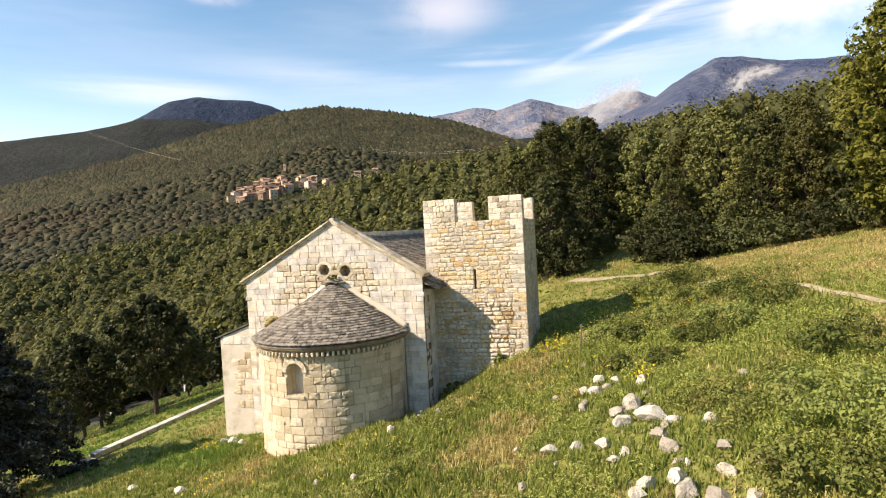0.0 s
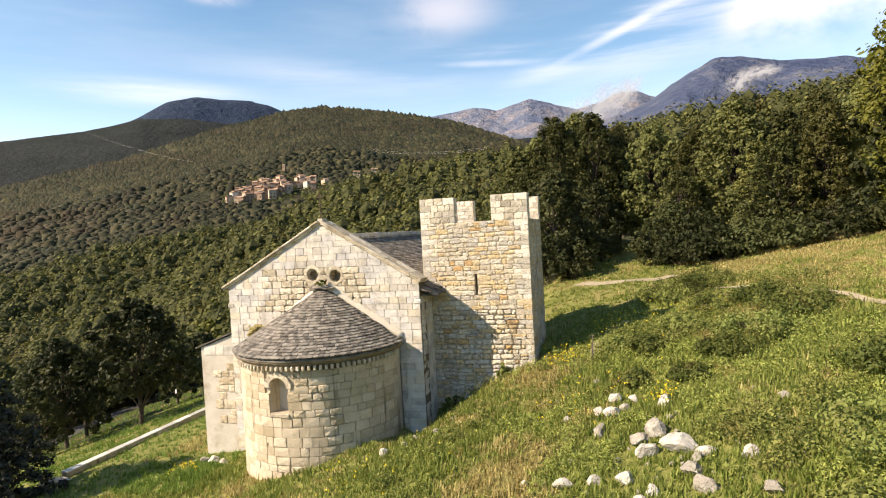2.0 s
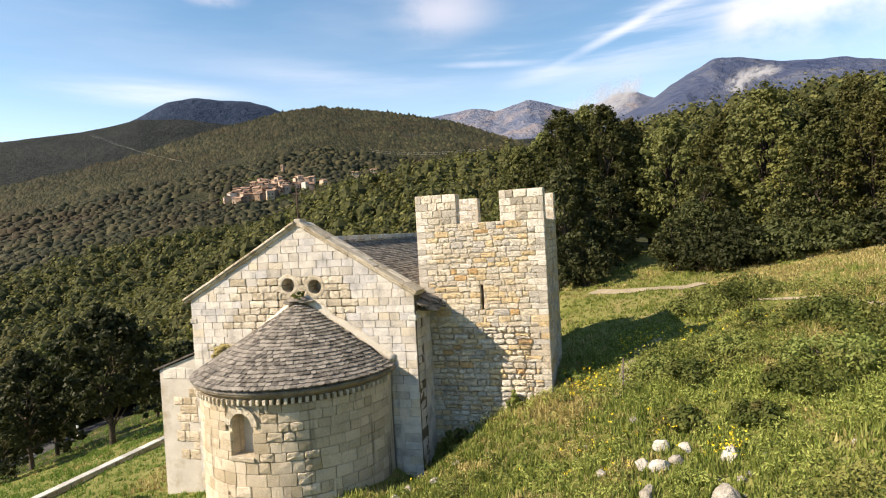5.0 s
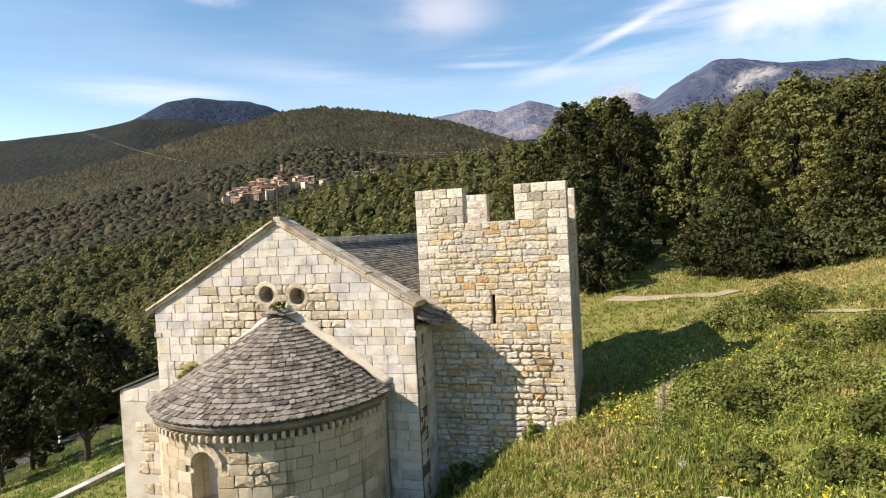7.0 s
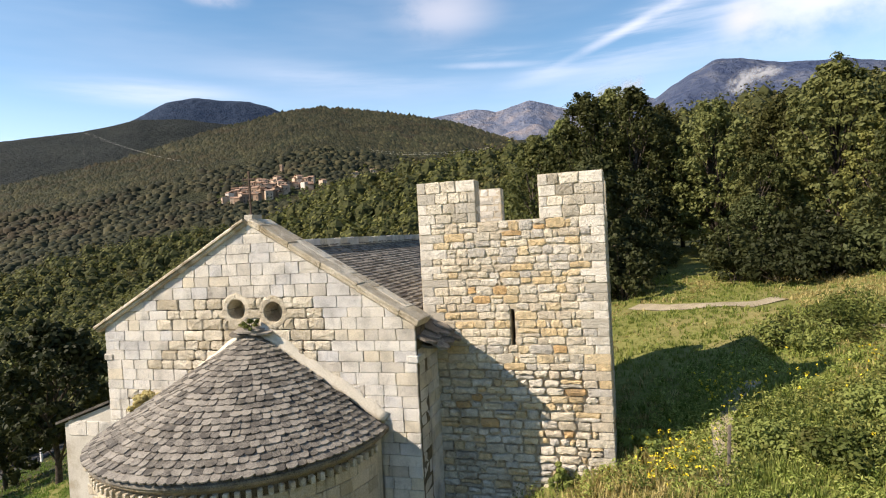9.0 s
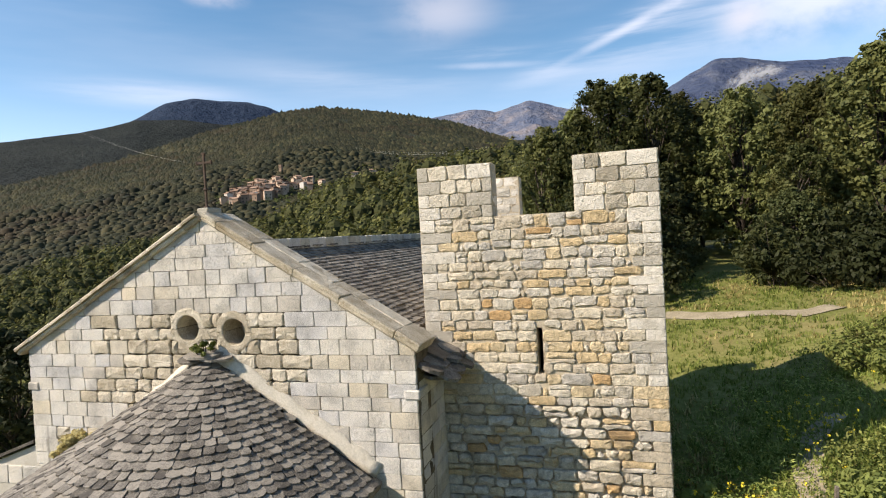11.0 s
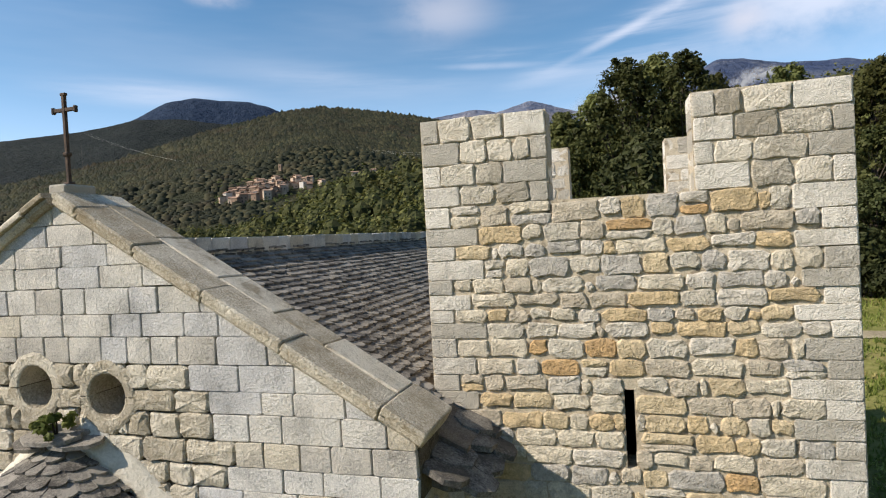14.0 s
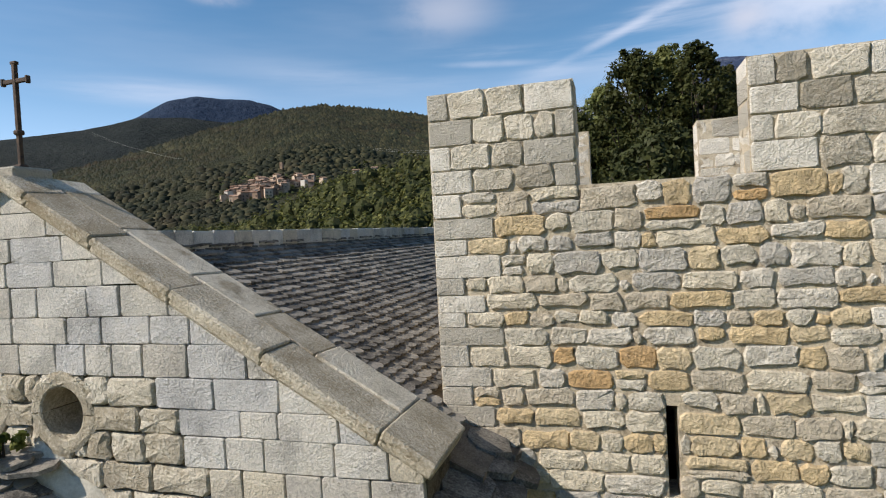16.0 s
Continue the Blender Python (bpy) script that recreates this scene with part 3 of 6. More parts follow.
def build_church_body():
    out = [(GABLE_L, -2.0), (GABLE_R, -2.0), (GABLE_R, EAVE_Z), (0, APEX_Z), (GABLE_L, EAVE_Z)]
    part("gable_wall", slab(out, [circle(x, z, r + 0.03) for x, z, r in OCULI], GABLE_Y + 0.05, GABLE_Y + 0.75), M_JOINT, church, "mortared core of the gable with two round openings")
    for x0, x1, z0 in ((GABLE_L, GABLE_L + 0.7, -2.5), (GABLE_R - 0.75, GABLE_R - 0.03, -1.0)):
        part("side_wall", box(bmesh.new(), x0, x1, GABLE_Y + 0.75, ROOF_Y1 - 0.2, z0, 6.0), M_MORTAR, church)
    x0, x1 = GABLE_L + 0.7, GABLE_R - 0.75
    part("back_wall", slab([(x0, -2), (x1, -2), (x1, 6.0), (0, 8.25), (x0, 6.0)], [], ROOF_Y1 - 0.9, ROOF_Y1 - 0.2), M_MORTAR, church)
    # roof boards under the slates
    for side in (-1, 1):
        bm = bmesh.new()
        e = 4.62 if side > 0 else 5.1
        vs = [bm.verts.new(p) for p in ((0, ROOF_Y0 - 0.05, RIDGE_Z - 0.05), (side * e, ROOF_Y0 - 0.05, roof_z(e) - 0.05), (side * e, ROOF_Y1, roof_z(e) - 0.05), (0, ROOF_Y1, RIDGE_Z - 0.05))]
        f = bm.faces.new(vs)
        moved = [g for g in bmesh.ops.extrude_face_region(bm, geom=[f])["geom"] if isinstance(g, bmesh.types.BMVert)]
        bmesh.ops.translate(bm, verts=moved, vec=(0, 0, -0.12))
        part("roof", bm, M_WOOD, church, "boards of the nave roof under grey slates")
    # low side aisle with its lean-to roof
    part("aisle_wall", slab([(-6.5, -2.6), (GABLE_L - 0.004, -2.6), (GABLE_L - 0.004, 4.5), (-6.5, 3.9)], [], GABLE_Y + 0.06, GABLE_Y + 0.6), M_RENDER, church, "plastered end wall of the low side aisle")
    part("aisle_wall", box(bmesh.new(), -6.5, -5.95, GABLE_Y + 0.6, 12, -3.5, 3.9), M_RENDER, church)
    bm = bmesh.new()
    vs = [bm.verts.new(p) for p in ((-6.75, GABLE_Y - 0.03, 3.86), (GABLE_L - 0.004, GABLE_Y - 0.03, 4.56), (GABLE_L - 0.004, 12, 4.56), (-6.75, 12, 3.86))]
    f = bm.faces.new(vs)
    moved = [g for g in bmesh.ops.extrude_face_region(bm, geom=[f])["geom"] if isinstance(g, bmesh.types.BMVert)]
    bmesh.ops.translate(bm, verts=moved, vec=(0, 0, 0.07))
    part("aisle_roof", bm, M_SLATE, church, "thin grey slates of the lean-to aisle roof")


def build_apse_body():
    apse = part("apse", ring_wall(APSE_R - 0.62, APSE_R - 0.07, -1.6, 4.0, -180, 0, 72, (WIN_A, WIN_W, WIN_Z0, WIN_Z1)), M_APSE, church, "semicircular apse of weathered stone")
    for x0, x1 in ((-APSE_R + 0.03, -APSE_R + 0.6), (APSE_R - 0.6, APSE_R - 0.03)):
        part("apse_flank", box(bmesh.new(), x0, x1, APSE_Y, GABLE_Y + 0.03, -1.6, 4.0), M_APSE, apse)
    part("niche_back", box(bmesh.new(), -0.6, 0.6, 0.57, 0.66, WIN_Z0 - 0.1, 3.8), M_RENDER, apse, "plastered back of the window recess").matrix_basis = pose(0, APSE_Y, 0, 0, 0, WIN_A + 90) @ pose(0, -APSE_R, 0)
    # moulded cornice on small brackets
    prof = [(APSE_R - 0.1, 3.98), (APSE_R + 0.02, 3.98), (APSE_R + 0.1, 4.06), (APSE_R + 0.17, 4.1), (APSE_R + 0.19, 4.2), (APSE_R - 0.1, 4.2)]
    bm = bmesh.new()
    rows = []
    for i in range(73):
        t = radians(-180 + 180 * i / 72)
        rows.append([bm.verts.new((r * math.cos(t), APSE_Y + r * math.sin(t), z)) for r, z in prof])
    for side in (0, 1):
        x = -1 if side == 0 else 1
        extra = [bm.verts.new((x * r, GABLE_Y, z)) for r, z in prof]
        rows = [extra] + rows if side == 0 else rows + [extra]
    for a, b in zip(rows, rows[1:]):
        for i in range(len(prof)):
            j = (i + 1) % len(prof)
            bm.faces.new((a[i], b[i], b[j], a[j]))
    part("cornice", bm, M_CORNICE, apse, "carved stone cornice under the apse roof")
    bmesh_b = bmesh.new()
    box(bmesh_b, -0.05, 0.05, -0.15, 0.06, 3.82, 3.985, 0.015)
    first = part("bracket", bmesh_b, M_OLD, apse)
    # dark ring behind the brackets; the shade of their gaps is in its colour
    part("frieze", ring_wall(APSE_R - 0.2, APSE_R - 0.018, 3.80, 3.98, -180, 0, 72), M_JOINT, apse, "dark band painting in the shade between the brackets")
    for i in range(50):
        t = -176 + 172 * i / 49
        m = pose(0, APSE_Y, 0, 0, 0, t + 90) @ pose(0, -APSE_R + 0.0, 0)
        if i == 0:
            first.matrix_basis = m
        else:
            ob = part("bracket", first.data, None, apse)
            ob.matrix_basis = m
    # cone of boards under the slates
    bm = bmesh.new()
    top = bm.verts.new((0, GABLE_Y - 0.02, APSE_TOP_Z - 0.06))
    ring = [bm.verts.new(((EAVE_R - 0.06) * math.cos(radians(a)), APSE_Y + (EAVE_R - 0.06) * math.sin(radians(a)), APSE_EAVE_Z - 0.06)) for a in np.linspace(-180, 0, 61)]
    low = [bm.verts.new((v.co.x, v.co.y, v.co.z - 0.05)) for v in ring]
    ends = [bm.verts.new((s * (EAVE_R - 0.06), GABLE_Y - 0.02, APSE_EAVE_Z - 0.06)) for s in (-1, 1)]
    loop = [ends[0]] + ring + [ends[1]]
    for a, b in zip(loop, loop[1:]):
        bm.faces.new((top, a, b))
    for i in range(60):
        bm.faces.new((ring[i], low[i], low[i + 1], ring[i + 1]))
    bm.faces.new(low)
    part("apse_roof", bm, M_SLATE, church, "conical apse roof of grey fish-scale slates")
    return apse


def build_fillet():
    """A smear of lime where the cone meets the gable."""
    r = random.Random(17)
    for side, wide in ((1, 0.2), (-1, 0.11)):
        j, n = Joined(), 22
        a, b = Vector((side * 0.12, GABLE_Y, APSE_TOP_Z + 0.02)), Vector((side * (EAVE_R - 0.15), GABLE_Y, APSE_EAVE_Z + 0.1))
        d = (b - a).normalized()
        up = Vector((-d.z * side, 0, d.x * side))
        rows = []
        for i in range(n + 1):
            p = a + (b - a) * i / n
            w = wide * r.uniform(0.7, 1.15)
            rows += [p + Vector((0, -0.13, -0.02)) - up * 0.04, p + Vector((0, -0.1, 0)) + up * 0.05, p + Vector((0, -0.034, 0)) + up * w * 0.6, p + Vector((0, -0.016, 0)) + up * w, p + Vector((0, 0.04, 0)) + up * w * 1.02, p + Vector((0, 0.04, 0)) - up * 0.05]
        f = [(6 * i + k, 6 * (i + 1) + k, 6 * (i + 1) + (k + 1) % 6, 6 * i + (k + 1) % 6) for i in range(n) for k in range(6)]
        j.add(rows, f + [tuple(range(6)), tuple(6 * n + k for k in reversed(range(6)))])
        part("lime_fillet", j.mesh("lime_fillet", M_LIME, True), None, church, "pale lime mortar sealing the roof against the gable")


def build_tower_body():
    out = [(TX0, 0.8), (TX1, 0.8), (TX1, TOP_Z), (MER_B, TOP_Z), (MER_B, SILL_Z), (MER_A, SILL_Z), (MER_A, TOP_Z), (TX0, TOP_Z)]
    a, b, c, d = SLIT
    high = [(TX0, WORN_Z), (TX1, WORN_Z)] + out[2:]
    part("wall", slab(high, [[(a, c), (b, c), (b, d), (a, d)]], TY0 + 0.022, TY0 + 0.5), M_MORTAR, tower)
    part("wall", slab([(TX0, 0.8), (TX1 - 0.06, 0.8), (TX1 - 0.06, WORN_Z), (TX0, WORN_Z)], [], TY0 + 0.085, TY0 + 0.5), M_MORTAR, tower, "core of the tower behind washed-out joints")
    part("wall", slab(out, [], TY1 - 0.5, TY1), M_MORTAR, tower)
    for x0, x1 in ((TX0, TX0 + 0.5), (TX1 - 0.5, TX1 - 0.035)):
        part("wall", box(bmesh.new(), x0, x1, TY0 + 0.5, TY1 - 0.5, 0.8, SILL_Z), M_MORTAR, tower)
    part("floor_slab", box(bmesh.new(), TX0 + 0.5, TX1 - 0.5, TY0 + 0.5, TY1 - 0.5, 7.9, 8.1), M_CONCRETE, tower)


build_church_body()
apse = build_apse_body()
build_fillet()
build_tower_body()

# ---- trees and bushes ----
def unit_rows(v):
    return v / np.maximum(np.linalg.norm(v, axis=1, keepdims=True), 1e-6)


def leaf_cloud(centres, per, size, r, squash=0.8, wide=0.55):
    """Small folded leaves round clump centres (x, y, z, radius)."""
    rs = np.random.RandomState(r.randrange(1 << 30))
    c = np.repeat(np.array(centres, float), per, axis=0)
    n = len(c)
    d = unit_rows(rs.normal(size=(n, 3)))
    q = c[:, 3:] * (0.35 + 0.65 * np.sqrt(rs.random_sample((n, 1))))
    at = c[:, :3] + d * q * (1, 1, squash)
    nrm = unit_rows(d + rs.uniform((-1, -1, -0.4), (1, 1, 1.2), (n, 3)) * 0.8)
    u = unit_rows(np.cross(nrm, unit_rows(rs.normal(size=(n, 3)))))
    v = np.cross(nrm, u)
    s = size * rs.uniform(0.6, 1.3, (n, 1))
    fold = nrm * s * 0.15
    verts = np.stack([at - u * s, at + v * s * wide + fold, at + u * s, at - v * s * wide + fold], axis=1).reshape(-1, 3)
    return verts, np.arange(4 * n).reshape(-1, 4)


def limb(j, a, b, ra, rb, sides=7):
    a, b = Vector(a), Vector(b)
    d = (b - a).normalized()
    u = d.orthogonal().normalized()
    v = d.cross(u)
    ring = lambda c, q: [c + u * q * math.cos(6.2832 * i / sides) + v * q * math.sin(6.2832 * i / sides) for i in range(sides)]
    j.add(ring(a, ra) + ring(b, rb), [(i, (i + 1) % sides, sides + (i + 1) % sides, sides + i) for i in range(sides)])


def tree(name, label, seed, tall, wide, low, mat, size=0.26, clumps=70, per=60, group=""):
    """A trunk with limbs, and a crown of leaf clumps with gaps; it stands at the origin."""
    r = random.Random(seed)
    root = empty(name, label, "tree", group=group)
    j = Joined()
    bend = [Vector((0, 0, -0.4))]
    for i in range(1, 6):
        bend.append(Vector((r.uniform(-0.15, 0.15) * i, r.uniform(-0.15, 0.15) * i, tall * 0.78 * i / 5)))
    thick = 0.018 * tall + 0.05
    for i in range(5):
        limb(j, bend[i], bend[i + 1], thick * (1 - i / 5.6), thick * (1 - (i + 1) / 5.6), 9)
    centres = []
    boughs = [(r.uniform(0, 6.283), r.uniform(low + 0.1, 0.92), r.uniform(0.1, 0.3)) for _ in range(9)]
    for i in range(clumps):
        k = (i + 0.5) / clumps
        h = low + (1 - low) * k ** 0.85
        env = wide * (math.sin(math.pi * min(1.0, (h - low) / (1 - low) * 0.86 + 0.13)) ** 0.7)
        a = i * 2.39996 + r.uniform(-0.5, 0.5)
        lobe = sum(g * math.exp(-((a - ba + 3.1416) % 6.2832 - 3.1416) ** 2 / 0.35 - (h - bh) ** 2 / 0.012) for ba, bh, g in boughs)
        q = env * r.uniform(0.5, 0.98) * (0.82 + 1.1 * lobe + 0.1 * math.sin(3 * a + seed))
        c = Vector((q * math.cos(a), q * math.sin(a), tall * h + r.uniform(-0.3, 0.3)))
        big = r.random() < 0.3
        centres.append((c.x, c.y, c.z, wide * (r.uniform(0.16, 0.24) if big else r.uniform(0.08, 0.16))))
        if i % 6 == 0:
            s = bend[min(5, max(1, int(h * 4.5)))]
            limb(j, s * 0.9, c, thick * 0.3, 0.02, 5)
        if r.random() < 0.22:
            tip = c + Vector((c.x * 0.12, c.y * 0.12, r.uniform(0.25, 0.6))) * (wide / 3.6)
            centres.append((tip.x, tip.y, tip.z, wide * r.uniform(0.05, 0.09)))
    part("trunk", j.mesh("trunk", M_BARK, True), None, root)
    part("crown", mesh_of("crown", *leaf_cloud(centres, per, size, r), mat), None, root)
    return root


def stand(root, x, y, turn, scale, sink=0.0):
    return pose(x, y, height(x, y) - sink, 0, 0, turn) @ Matrix.Scale(scale, 4)


def plant_trees():
    kinds = {
        "oak": tree("oak_tree", "broad green oak at the edge of the wood", 3, 11.0, 3.7, 0.08, M_LEAF, 0.15, 230, 46, "woodland trees"),
        "oak_b": tree("oak_tree", "tall green oak with a ragged crown", 11, 12.5, 3.4, 0.12, M_LEAF_B, 0.15, 230, 46, "woodland trees"),
        "ash": tree("ash_tree", "broad tree with upright leafy shoots", 5, 12.0, 3.5, 0.08, M_LEAF, 0.13, 240, 46, "woodland trees"),
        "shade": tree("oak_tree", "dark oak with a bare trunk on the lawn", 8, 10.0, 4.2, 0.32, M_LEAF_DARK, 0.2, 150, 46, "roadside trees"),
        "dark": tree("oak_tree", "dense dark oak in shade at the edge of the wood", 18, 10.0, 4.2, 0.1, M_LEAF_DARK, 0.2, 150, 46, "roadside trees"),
        "gold": tree("yellowing_tree", "tree with yellowing autumn leaves", 9, 12.0, 3.6, 0.1, M_LEAF_YELLOW, 0.135, 250, 50, "woodland trees"),
    }
    kinds["oak_far"] = kinds["oak_b_far"] = tree("oak_tree", "green oak standing back in the wood", 31, 11.5, 3.7, 0.12, M_LEAF, 0.34, 64, 36, "woodland trees")
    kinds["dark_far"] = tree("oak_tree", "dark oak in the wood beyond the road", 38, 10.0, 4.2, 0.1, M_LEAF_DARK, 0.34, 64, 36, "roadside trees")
    kinds["gold_far"] = tree("yellowing_tree", "yellowing tree standing back in the wood", 39, 12.0, 3.6, 0.12, M_LEAF_YELLOW, 0.34, 64, 36, "woodland trees")
    used = set()
    # kind, x, y, turn, scale
    spots = [
        # wood edge beyond the meadow
        ("ash", 3.6, 31.2, 20, 1.0), ("ash", 7.2, 30.8, 150, 1.02), ("ash", 10.6, 31.2, 80, 0.97), ("ash", 9.0, 32.6, 300, 1.0), ("ash", 5.4, 32.8, 250, 0.99), ("dark", 7.8, 21.4, 200, 0.74), ("dark", 4.6, 25.5, 40, 0.74), ("dark", 10.6, 27.5, 110, 0.78), ("dark", 15.8, 20.8, 260, 0.56), ("oak", 1.5, 35, 0, 0.82), ("oak_b", 12.4, 34.0, 60, 0.84), ("oak", 6.5, 36, 200, 0.82), ("oak_b", -1.0, 38, 100, 0.8),
        ("gold", 14.0, 37, 30, 0.72), ("oak", 15.5, 30.5, 80, 0.92), ("oak_b", 18.6, 27.5, 10, 0.9), ("oak", 20.6, 23.6, 300, 0.99), ("oak", 16.8, 23.0, 33, 0.6),
        ("oak_b", 21.6, 21.6, 120, 0.66), ("oak", 22.4, 19.4, 220, 0.68), ("oak_b", 24.6, 18.4, 70, 0.74), ("gold", 26.7, 10.4, 0, 1.0), ("oak", 24.0, 25.0, 44, 0.84), ("dark", 27.4, 12.6, 20, 1.15),
        ("oak_b", 28.0, 19.0, 290, 0.92), ("gold", 30.0, 15.0, 130, 0.98), ("oak", 32.5, 10.5, 15, 1.05), ("oak_b", 27.5, 29.0, 160, 0.92), ("oak", 21.0, 33.0, 250, 0.9),
        ("oak", 12.0, 41.0, 10, 0.9), ("oak_b", 17.0, 38.0, 90, 0.95), ("oak", 25.0, 40.0, 180, 1.0), ("gold", 33.0, 33.0, 270, 0.95), ("oak_b", 36.0, 22.0, 35, 1.0),
        ("oak", 6.0, 45.0, 75, 0.9), ("oak_b", 0.0, 46.0, 140, 0.85), ("oak", -6.0, 44.0, 310, 0.7), ("oak", 20.0, 46.0, 205, 1.0), ("oak_b", 30.0, 48.0, 15, 1.05), ("oak", 13.0, 51.0, 95, 1.0),
        ("gold", 40.0, 40.0, 65, 1.1), ("oak", 42.0, 30.0, 5, 1.1), ("oak_b", 38.0, 52.0, 5, 1.1), ("oak", 25.0, 56.0, 115, 1.1), ("oak_b", 6.0, 56.0, 255, 1.0), ("oak", -4.0, 55.0, 85, 1.0),
        # slope below the church
        ("shade", -24.0, 14.2, 0, 0.95), ("shade", -31.5, 14.1, 70, 0.9), ("dark", -29.8, 10.2, 300, 0.72), ("dark", -35.0, 19.0, 10, 0.8), ("dark", -30.0, 25.0, 140, 0.8), ("dark", -20.0, 32.0, 210, 0.68), ("dark", -25.0, 38.0, 350, 0.8),
        ("dark", -35.0, 35.0, 30, 0.85), ("dark", -14.0, 38.0, 95, 0.66), ("oak", -12.0, 46.0, 190, 0.7), ("oak", -50.0, 12.0, 10, 1.1), ("oak_b", -64.0, 28.0, 77, 1.2), ("oak", -70.0, 44.0, 12, 1.25), ("oak_b", -48.0, 60.0, 99, 1.15), ("oak", -38.0, 46.0, 150, 0.85), ("gold", -55.0, 62.0, 15, 1.1), ("oak", -82.0, 20.0, 35, 1.3), ("oak_b", -80.0, 55.0, 35, 1.3), ("oak", -60.0, 75.0, 35, 1.25), ("oak", -36.0, 84.0, 5, 1.2), ("oak_b", -18.0, 82.0, 5, 1.1), ("dark", -20.5, 26.0, 33, 0.66), ("dark", -27.0, 31.0, 66, 0.72), ("dark", -57.0, 24.0, 50, 1.0), ("dark", -60.0, 38.0, 110, 1.0),
        ("dark", -52.0, 46.0, 170, 1.15), ("dark", -44.0, 56.0, 230, 1.15), ("oak", -32.0, 52.0, 25, 0.85), ("oak_b", -20.0, 54.0, 85, 0.75), ("dark", -66.0, 12.0, 20, 1.3), ("dark", -62.0, 50.0, 200, 1.3),
        ("oak", -44.0, 70.0, 60, 1.2), ("oak_b", -28.0, 70.0, 5, 1.15), ("oak", -12.0, 66.0, 45, 1.05), ("dark", -75.0, 34.0, 290, 1.3),
    ]
    r = random.Random(15)
    edge = ((-40.0, 5.0), (-49.5, 19.0), (-56.0, 32.0), (-57.5, 45.0), (-55.0, 60.0))
    for row in range(3):
        for i in range(10):
            k = i / 9 * 3.999
            (xa, ya), (xb, yb) = edge[int(k)], edge[int(k) + 1]
            k -= int(k)
            spots.append(("dark" if row == 0 else r.choice(("dark", "oak", "oak_b")), xa + (xb - xa) * k - 7.5 * row + r.uniform(-1.5, 0.8), ya + (yb - ya) * k + r.uniform(-2, 2), r.uniform(0, 360), r.uniform(0.75, 0.95) + 0.08 * row))
    for kind, x, y, turn, scale in spots:
        m = stand(None, x, y, turn, scale, 0.15)
        if math.hypot(x - EYE_0.x, y - EYE_0.y) > 59 and kind + "_far" in kinds:
            kind += "_far"
        base = kinds[kind]
        if base in used:
            copy_thing(base, m)
        else:
            used.add(base)
            base.matrix_basis = m


def conifer(x, y, tall, wide):
    """An evergreen with layered boughs that droop, each hung with fine sprays."""
    r = random.Random(21)
    root = empty("conifer", "dark evergreen with drooping feathery boughs on the lawn", "tree", at=(x, y, height(x, y) - 0.1))
    j, centres = Joined(), []
    limb(j, (0, 0, -0.3), (0.1, 0.05, tall * 0.5), 0.24, 0.15, 10)
    limb(j, (0.1, 0.05, tall * 0.5), (0, 0, tall), 0.15, 0.02, 8)
    n = 120
    for i in range(n):
        k = (i + 0.5) / n
        z = tall * (0.10 + 0.88 * k)
        a = i * 2.39996 + r.uniform(-0.4, 0.4)
        long = wide * (1 - k) ** 0.75 * r.uniform(0.75, 1.1) + 0.25
        d = Vector((math.cos(a), math.sin(a), 0))
        last = Vector((0, 0, z))
        for q in (0.35, 0.7, 1.0):
            p = Vector((0, 0, z + long * (0.12 * q - 0.34 * q * q))) + d * long * q
            limb(j, last, p, 0.035 * (1.3 - q), 0.035 * (1.1 - q), 5)
            last = p
        steps = int(long * 3.2) + 1
        for m in range(steps):
            q = 0.25 + 0.78 * (m + r.random()) / steps
            side = Vector((-d.y, d.x, 0)) * r.uniform(-0.32, 0.32) * long * 0.55 * q
            centres.append((*(Vector((0, 0, z + long * (0.12 * q - 0.34 * q * q) - 0.08)) + d * long * q + side), r.uniform(0.18, 0.36)))
    part("trunk", j.mesh("trunk", M_BARK, True), None, root)
    part("crown", mesh_of("crown", *leaf_cloud(centres, 34, 0.10, r), M_NEEDLE), None, root)


plant_trees()
conifer(-15.2, -5.6, 9.2, 4.9)

# ---- woods on the hills ----
def canopy_unit(level):
    bm = bmesh.new()
    bmesh.ops.create_icosphere(bm, subdivisions=level, radius=1.0)
    keep = [v for v in bm.verts if v.co.z > -0.46]
    index = {v: i for i, v in enumerate(keep)}
    unit = np.array([tuple(v.co) for v in keep])
    faces = np.array([[index[v] for v in f.verts] for f in bm.faces if all(v in index for v in f.verts)])
    bm.free()
    return unit, faces


def dome_unit():
    """A low crown of 18 triangles."""
    ring = lambda r, z, k: [(r * math.cos(1.0472 * (i + k)), r * math.sin(1.0472 * (i + k)), z) for i in range(6)]
    faces = []
    for i in range(6):
        j = (i + 1) % 6
        faces += [(i, j, 6 + i), (j, 6 + j, 6 + i), (6 + i, 6 + j, 12)]
    return np.array(ring(0.95, -0.35, 0) + ring(0.74, 0.5, 0.5) + [(0, 0, 1.0)]), np.array(faces)


def cone_unit():
    """The least of a crown, for the far ridge."""
    return np.array([(math.cos(1.0472 * i), math.sin(1.0472 * i), -0.5) for i in range(6)] + [(0, 0, 1.0)]), np.array([(i, (i + 1) % 6, 6) for i in range(6)])


